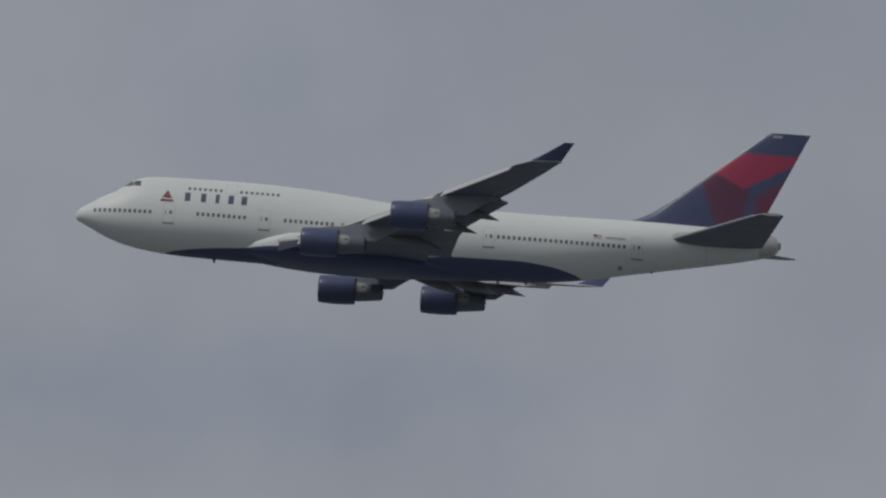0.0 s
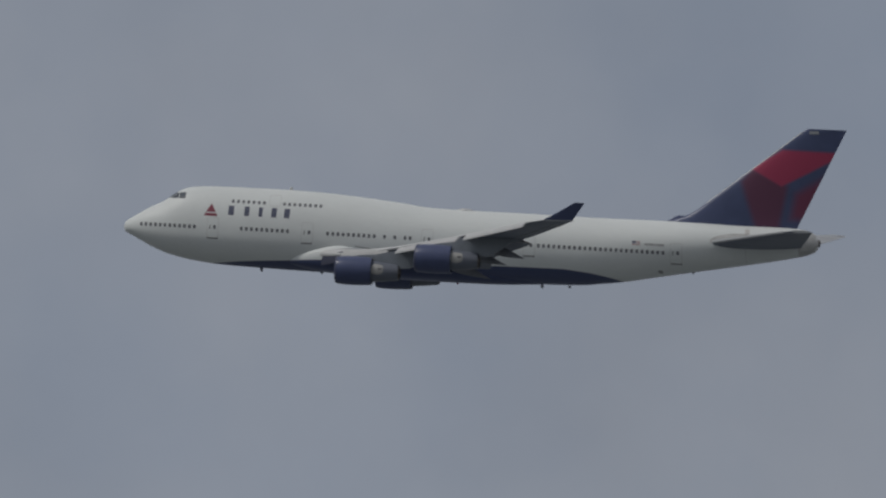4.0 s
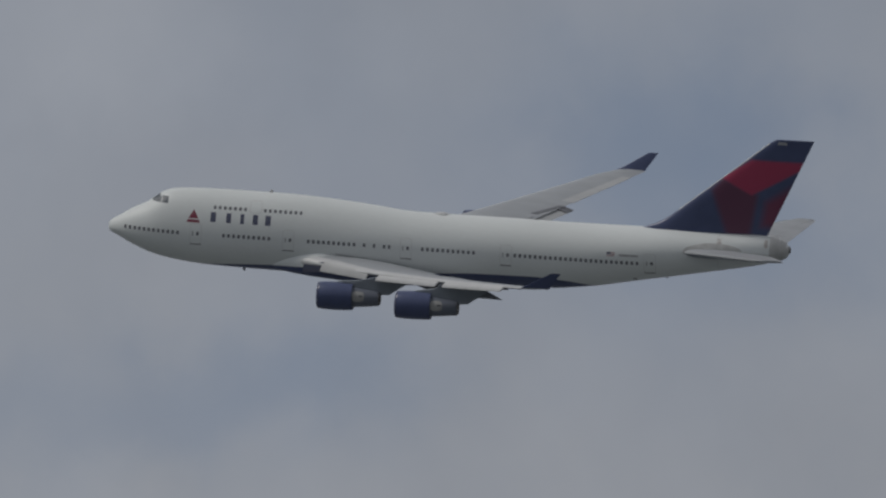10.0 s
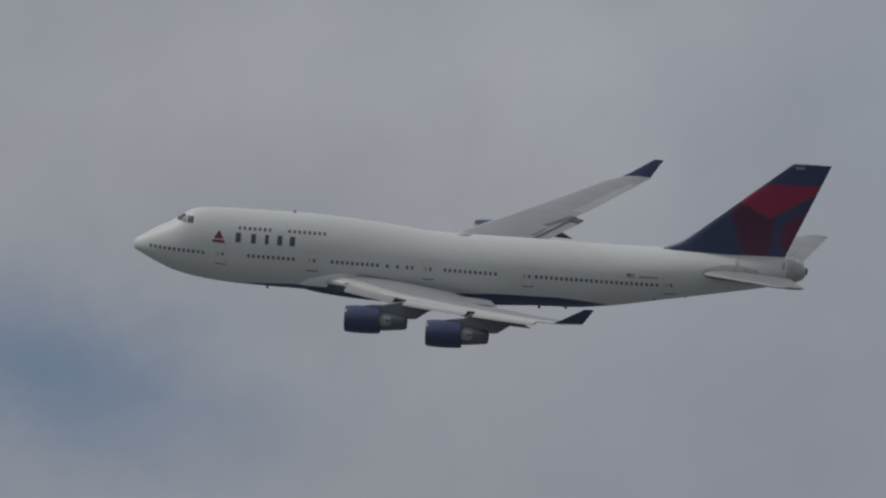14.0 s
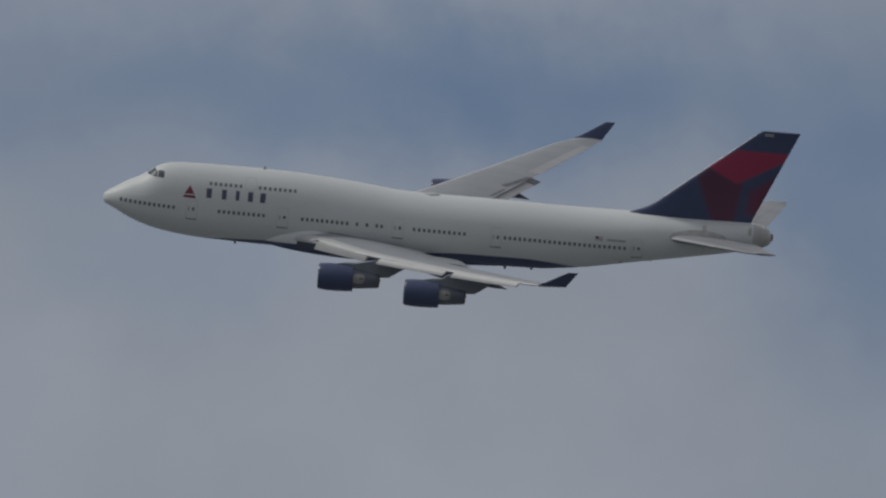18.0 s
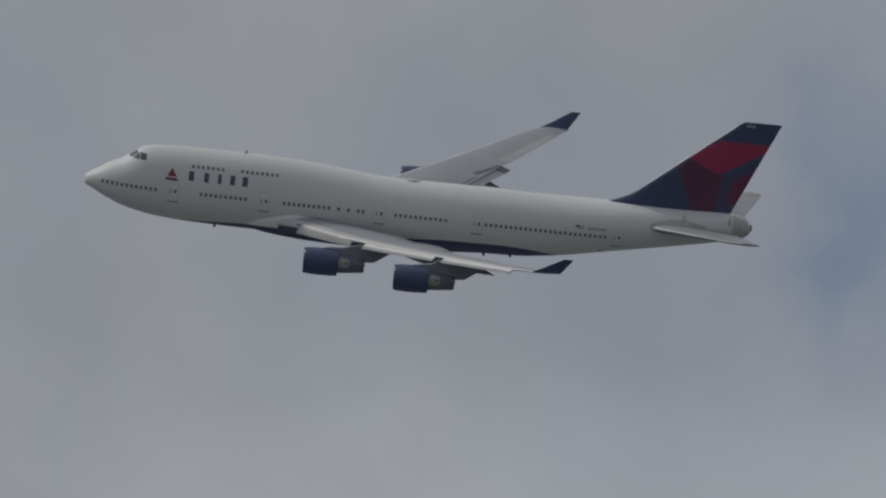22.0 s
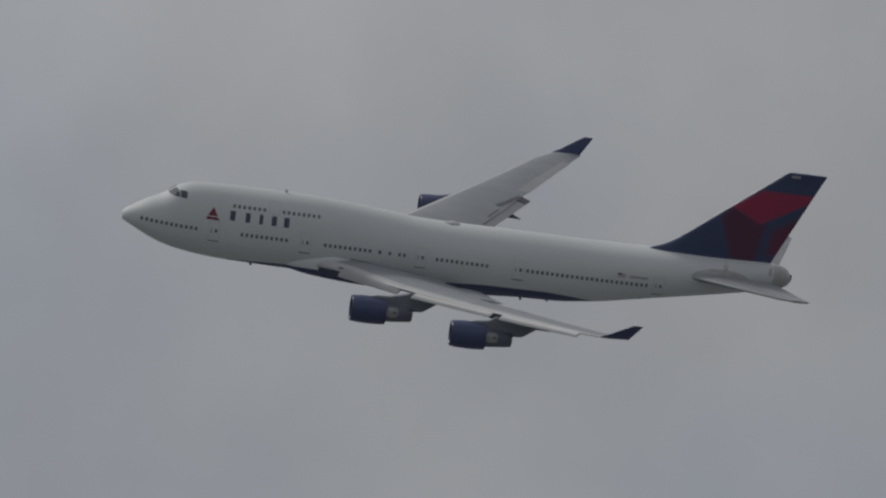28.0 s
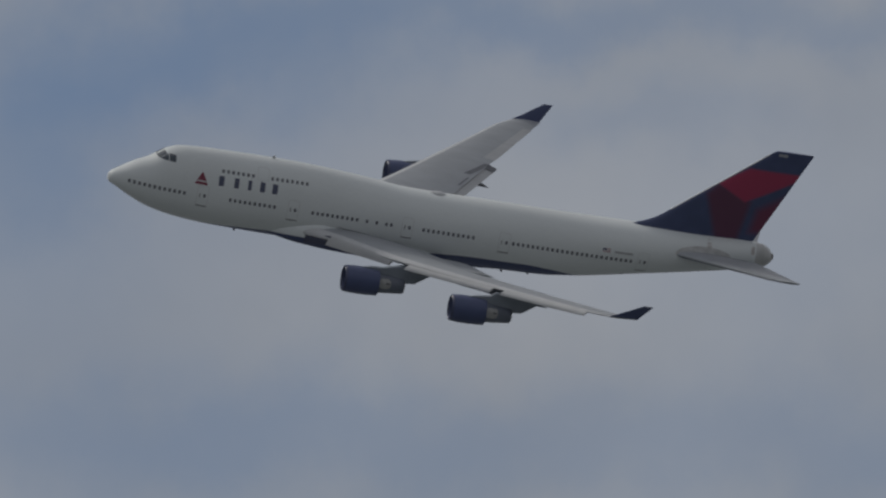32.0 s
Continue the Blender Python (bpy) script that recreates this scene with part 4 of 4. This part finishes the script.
def build_cockpit_glass():
    """Six flight deck panes round the brow, each from a grid in half width or station and height."""
    def pane(points, side):
        bm = bmesh.new()
        n = 4
        rows = []
        for i in range(n + 1):
            row = []
            for j in range(n + 1):
                p = [(1 - i / n) * ((1 - j / n) * points[0][k] + j / n * points[3][k]) + i / n * ((1 - j / n) * points[1][k] + j / n * points[2][k]) for k in range(2)]
                x, z = p
                zt = float(curve([x], CROWN)[0])
                z = min(z, zt - 0.01)
                y = hull_y(x, z)
                e = 0.03
                nx = -(hull_y(x + e, z) - y) / e
                nrm = Vector((nx, 1.0, -(y - hull_y(x, z - e)) / e)).normalized()
                row.append((Vector((x, y, z)), nrm))
            rows.append(row)
        tops = [[bm.verts.new((p.x + 0.012 * q.x, side * (p.y + 0.012 * q.y), p.z + 0.012 * q.z)) for p, q in r] for r in rows]
        lows = [[bm.verts.new((p.x - 0.03 * q.x, side * (p.y - 0.03 * q.y), p.z - 0.03 * q.z)) for p, q in r] for r in rows]
        for i in range(n):
            for j in range(n):
                bm.faces.new((tops[i][j], tops[i + 1][j], tops[i + 1][j + 1], tops[i][j + 1]))
                bm.faces.new((lows[i][j], lows[i][j + 1], lows[i + 1][j + 1], lows[i + 1][j]))
        for i in range(n):
            for a, b in (((i, 0), (i + 1, 0)), ((i, n), (i + 1, n)), ((0, i), (0, i + 1)), ((n, i), (n, i + 1))):
                bm.faces.new((tops[a[0]][a[1]], tops[b[0]][b[1]], lows[b[0]][b[1]], lows[a[0]][a[1]]))
        part("cockpit_window", bm, M_COCKPIT, fuselage, "grey-blue flight deck pane")

    for side in (-1, 1):
        front = []
        for y, z in ((0.05, 3.42), (0.95, 3.36), (0.92, 3.86), (0.05, 3.98)):
            front.append((hull_x(y, z), z))
        pane(front, side)
        pane([(hull_x(1.02, 3.36), 3.36), (5.52, 3.36), (5.52, 3.93), (hull_x(0.99, 3.87), 3.87)], side)
        pane([(5.60, 3.36), (6.24, 3.36), (6.24, 3.93), (5.60, 3.94)], side)


M_COCKPIT = material("cockpit_glass", (0.10, 0.115, 0.135), 0.35, vary=0.15, shine=0.15)
build_cockpit_glass()


# ---- small fittings ----
def blade(x, z, up, h, c):
    bm = bmesh.new()
    rings = []
    for f in (0.0, 0.5, 1.0):
        x0 = x + 0.35 * c * f
        cc = c * (1 - 0.45 * f)
        rings.append([(x0 + cc * u, 0.05 * v * (1 - 0.5 * f), z + up * h * f) for u, v in ((0, 0), (0.25, -1), (0.7, -0.8), (1, 0), (0.7, 0.8), (0.25, 1))])
    loft(bm, rings)
    part("blade_antenna", bm, M_DARK if up < 0 else M_SEAM, fuselage, "small blade antenna")


for x, up, h in ((13.55, -1, 0.42), (19.45, -1, 0.2), (41.1, -1, 0.36), (43.8, -1, 0.22), (55.8, -1, 0.15), (16.1, 1, 0.34)):
    z = float(curve([x], KEEL if up < 0 else CROWN)[0]) - up * 0.04
    if 22 < x < 45 and up < 0:
        z = min(z, -3.42)
    blade(x, z, up, h, 0.34)


def build_dome():
    """Low antenna fairing on the crown."""
    bm = bmesh.new()
    rings = []
    for k in range(11):
        f = k / 10
        r = math.sin(math.pi * min(max(f, 0.03), 0.97)) ** 0.6
        x = 32.55 + 1.75 * f
        base = float(curve([x], CROWN)[0]) - 0.06
        rings.append([(x, 0.55 * r * math.cos(a), base + 0.25 * r * math.sin(a)) for a in [math.pi * i / 8 for i in range(9)]] + [(x, 0, base - 0.1)])
    loft(bm, rings)
    part("antenna_fairing", bm, M_PALE, fuselage, "low pale grey antenna fairing on the crown")


build_dome()


M_CONE = material("dull_grey_cone_metal", (0.47, 0.47, 0.46), 0.45, 0.1, vary=0.15, scale=1.2)
M_STAIN = material("oil_stained_white_paint", (0.50, 0.475, 0.455), 0.5, vary=0.25, scale=2.5)
M_PLATE = material("worn_grey_plate_paint", (0.50, 0.50, 0.49), 0.5, vary=0.25, scale=1.5)


def build_tail_end():
    bm = bmesh.new()
    rings = []
    for x, r in ((67.7, 0.30), (68.2, 0.30), (68.24, 0.26), (68.05, 0.22)):
        rings.append([(x, r * math.cos(a), 1.72 + r * 1.15 * math.sin(a)) for a in [2 * math.pi * i / 20 for i in range(20)]])
    loft(bm, rings)
    part("auxiliary_exhaust", bm, M_HOT, fuselage, "dark exhaust at the tail end")
    bm = bmesh.new()
    n, rings = 24, []
    for x in (66.3, 66.7, 67.1, 67.5, 67.8, 68.0, 68.105):
        row = hull_row(x)
        zs = [row[1] - 0.012 + (row[0] - row[1] + 0.024) * (1 - math.cos(math.pi * i / n)) / 2 for i in range(n + 1)]
        hw = [0.0] + [half_beam(row, min(max(z, row[1] + 0.001), row[0] - 0.001)) + 0.012 for z in zs[1:-1]] + [0.0]
        rings.append([(x, -h, z) for h, z in zip(hw, zs)] + [(x, h, z) for h, z in list(zip(hw, zs))[-2:0:-1]])
    loft(bm, rings)
    part("tail_cone", bm, M_CONE, fuselage, "dull grey metal tail cone", sharp=60)
    for side in (-1, 1):
        pts = [(57.8 + 2.95 * (1 - math.cos(math.pi * i / 12)), 1.32 + 0.98 * math.sin(math.pi * i / 12) ** 0.8 + 0.05 * i / 12) for i in range(13)]
        part("sliding_plate", wrap(pts, side, 0.01, 10), M_PLATE, fuselage, "worn grey plate round the tailplane root")
        for x0, x1, z0, z1 in ((61.10, 61.55, 1.95, 2.9), (65.75, 66.1, 2.0, 2.75)):
            part("stained_panel", wrap(rect(x0, x1, z0, z1, 0, 0.06), side, 0.008, 4), M_STAIN, fuselage, "brownish stained panel under the fin")
    # joint rings ahead of the tail cone
    for xr in (61.3, 66.28):
        row = hull_row(xr)
        bm = bmesh.new()
        n, rings = 24, []
        for dx, lift in ((-0.03, -0.02), (-0.025, 0.006), (0.025, 0.006), (0.03, -0.02)):
            zs = [row[1] + (row[0] - row[1]) * (1 - math.cos(math.pi * i / n)) / 2 for i in range(n + 1)]
            ring = []
            for sgn, order in ((-1, zs), (1, zs[-2:0:-1])):
                for z in order:
                    zm = (row[0] + row[1]) / 2
                    ring.append((xr + dx, sgn * (half_beam(row, z) + lift), z + lift * (1 if z > zm else -1) * abs(z - zm) / (row[0] - zm)))
            rings.append(ring)
        loft(bm, rings)
        part("joint_ring", bm, M_SEAM, fuselage)


build_tail_end()


def build_beacons():
    for z, x in ((-3.62, 33.0),):
        bm = bmesh.new()
        rings = []
        for r, h in ((0.12, 0), (0.12, 0.06), (0.08, 0.13), (0.02, 0.16)):
            zz = (float(curve([x], CROWN)[0]) - 0.02 + h) if z > 0 else (z + 0.02 - h)
            rings.append([(x + r * math.cos(2 * math.pi * i / 12), r * math.sin(2 * math.pi * i / 12), zz) for i in range(12)])
        loft(bm, rings)
        part("beacon", bm, M_RED, fuselage, "small red beacon")


build_beacons()



def flexed(side, degrees):
    """The wing turned about its root; positive lifts the tip."""
    root = Matrix.Translation((30.0, side * 3.2, -1.8))
    return root @ Matrix.Rotation(radians(side * degrees), 4, "X") @ root.inverted()


def motions():
    # the wings ease down in the first seconds and lift as the turn tightens
    for wing, side in ((port_wing, -1), (starboard_wing, 1)):
        walk(wing, [(t, flexed(side, a)) for t, a in ((0.0, -0.25), (0.6, -0.5), (1.5, -0.72), (2.5, -0.7), (4.5, -0.3), (6.5, 0.0), (15.0, 0.0), (26.0, 0.05), (29.0, 0.15), (32.0, 0.2))])
    walk(airliner, [
    (0.0, pose(-34.89, 3160.48, 820.32, 3.2263, 4.6776, -3.6494)),
    (0.5, pose(-87.11, 3146.47, 817.39, 3.8741, 4.6847, -3.4969)),
    (1.0, pose(-139.13, 3135.59, 815.29, 4.7439, 4.6805, -3.3092)),
    (1.5, pose(-191.08, 3128.15, 814.12, 5.8052, 4.6724, -3.0719)),
    (2.0, pose(-243.11, 3124.63, 814.03, 7.0464, 4.6674, -2.7690)),
    (2.5, pose(-295.39, 3125.22, 815.09, 8.4627, 4.6735, -2.3960)),
    (3.0, pose(-347.98, 3129.17, 817.15, 10.0419, 4.6989, -1.9532)),
    (3.5, pose(-400.84, 3134.76, 819.80, 11.6880, 4.7405, -1.4303)),
    (4.0, pose(-453.77, 3139.79, 822.49, 13.2754, 4.7871, -0.8165)),
    (4.5, pose(-506.49, 3142.19, 824.71, 14.7033, 4.8268, -0.1091)),
    (5.0, pose(-558.71, 3140.61, 826.11, 15.9501, 4.8570, 0.6797)),
    (5.5, pose(-610.31, 3134.98, 826.68, 17.1278, 4.8953, 1.5190)),
    (6.0, pose(-661.39, 3126.41, 826.76, 18.3620, 4.9601, 2.3988)),
    (6.5, pose(-712.23, 3116.63, 826.81, 19.6141, 5.0407, 3.3300)),
    (7.0, pose(-763.14, 3107.08, 827.24, 20.7576, 5.1152, 4.3219)),
    (7.5, pose(-814.39, 3098.68, 828.27, 21.7049, 5.1659, 5.3798)),
    (8.0, pose(-866.06, 3091.56, 829.94, 22.4762, 5.1907, 6.4980)),
    (8.5, pose(-918.06, 3085.10, 832.08, 23.1814, 5.2016, 7.6553)),
    (9.0, pose(-970.09, 3078.20, 834.39, 23.8970, 5.2049, 8.8307)),
    (9.5, pose(-1021.81, 3069.74, 836.58, 24.6250, 5.2048, 10.0100)),
    (10.0, pose(-1072.96, 3059.06, 838.45, 25.2941, 5.1985, 11.1923)),
    (10.5, pose(-1123.58, 3046.46, 840.08, 25.8917, 5.1832, 12.3888)),
    (11.0, pose(-1173.91, 3032.74, 841.68, 26.4467, 5.1625, 13.5997)),
    (11.5, pose(-1224.27, 3018.75, 843.49, 26.9648, 5.1318, 14.8255)),
    (12.0, pose(-1274.87, 3005.04, 845.63, 27.4082, 5.0779, 16.0745)),
    (12.5, pose(-1325.75, 2991.64, 848.10, 27.7415, 5.0013, 17.3410)),
    (13.0, pose(-1376.73, 2978.03, 850.75, 27.9745, 4.9205, 18.6097)),
    (13.5, pose(-1427.45, 2963.47, 853.41, 28.1648, 4.8610, 19.8753)),
    (14.0, pose(-1477.62, 2947.36, 855.92, 28.3366, 4.8337, 21.1469)),
    (14.5, pose(-1527.01, 2929.36, 858.22, 28.4950, 4.8393, 22.4403)),
    (15.0, pose(-1575.54, 2909.39, 860.31, 28.6329, 4.8718, 23.7596)),
    (15.5, pose(-1623.21, 2887.61, 862.25, 28.7342, 4.9164, 25.1052)),
    (16.0, pose(-1670.03, 2864.13, 864.06, 28.7779, 4.9599, 26.4660)),
    (16.5, pose(-1716.19, 2839.36, 865.84, 28.7785, 4.9969, 27.8308)),
    (17.0, pose(-1761.89, 2813.73, 867.73, 28.7651, 5.0262, 29.1896)),
    (17.5, pose(-1807.29, 2787.51, 869.77, 28.7604, 5.0490, 30.5344)),
    (18.0, pose(-1852.32, 2760.63, 871.96, 28.7591, 5.0672, 31.8614)),
    (18.5, pose(-1896.56, 2732.49, 874.08, 28.7070, 5.0828, 33.1736)),
    (19.0, pose(-1939.73, 2702.73, 876.02, 28.5623, 5.0940, 34.4839)),
    (19.5, pose(-1981.85, 2671.47, 877.79, 28.3529, 5.0981, 35.7980)),
    (20.0, pose(-2023.31, 2639.32, 879.58, 28.1490, 5.1003, 37.1044)),
    (20.5, pose(-2064.67, 2607.08, 881.65, 28.0401, 5.1034, 38.3942)),
    (21.0, pose(-2106.14, 2574.96, 884.07, 28.1253, 5.1063, 39.6703)),
    (21.5, pose(-2147.42, 2542.59, 886.72, 28.4016, 5.1038, 40.9467)),
    (22.0, pose(-2188.03, 2509.41, 889.39, 28.8012, 5.0832, 42.2397)),
    (22.5, pose(-2227.56, 2474.95, 891.90, 29.2293, 5.0393, 43.5707)),
    (23.0, pose(-2265.88, 2439.16, 894.22, 29.6453, 4.9777, 44.9453)),
    (23.5, pose(-2302.94, 2402.05, 896.33, 30.0516, 4.9106, 46.3423)),
    (24.0, pose(-2338.68, 2363.61, 898.23, 30.4415, 4.8435, 47.7485)),
    (24.5, pose(-2373.12, 2323.94, 899.94, 30.8152, 4.7743, 49.1622)),
    (25.0, pose(-2406.31, 2283.16, 901.48, 31.1984, 4.7016, 50.5834)),
    (25.5, pose(-2438.18, 2241.28, 902.86, 31.6147, 4.6277, 52.0120)),
    (26.0, pose(-2468.72, 2198.32, 904.07, 32.0470, 4.5644, 53.4446)),
    (26.5, pose(-2498.13, 2154.54, 905.23, 32.4277, 4.5200, 54.9001)),
    (27.0, pose(-2526.94, 2110.45, 906.57, 32.7126, 4.4992, 56.3859)),
    (27.5, pose(-2555.42, 2066.31, 908.22, 32.9034, 4.5028, 57.9090)),
    (28.0, pose(-2583.67, 2022.20, 910.24, 33.0324, 4.5267, 59.4723)),
    (28.5, pose(-2611.57, 1978.03, 912.62, 33.1468, 4.5618, 61.0726)),
    (29.0, pose(-2638.89, 1933.65, 915.28, 33.2935, 4.5951, 62.6978)),
    (29.5, pose(-2665.30, 1888.80, 918.09, 33.5039, 4.6109, 64.3261)),
    (30.0, pose(-2690.44, 1843.28, 920.90, 33.7514, 4.5972, 65.9465)),
    (30.5, pose(-2714.24, 1797.08, 923.66, 34.0004, 4.5531, 67.5488)),
    (31.0, pose(-2737.01, 1750.45, 926.46, 34.2142, 4.4818, 69.1386)),
    (31.5, pose(-2758.95, 1703.55, 929.34, 34.3725, 4.3895, 70.7336)),
    (32.0, pose(-2779.98, 1656.38, 932.28, 34.4767, 4.2767, 72.3521))
    ])


motions()
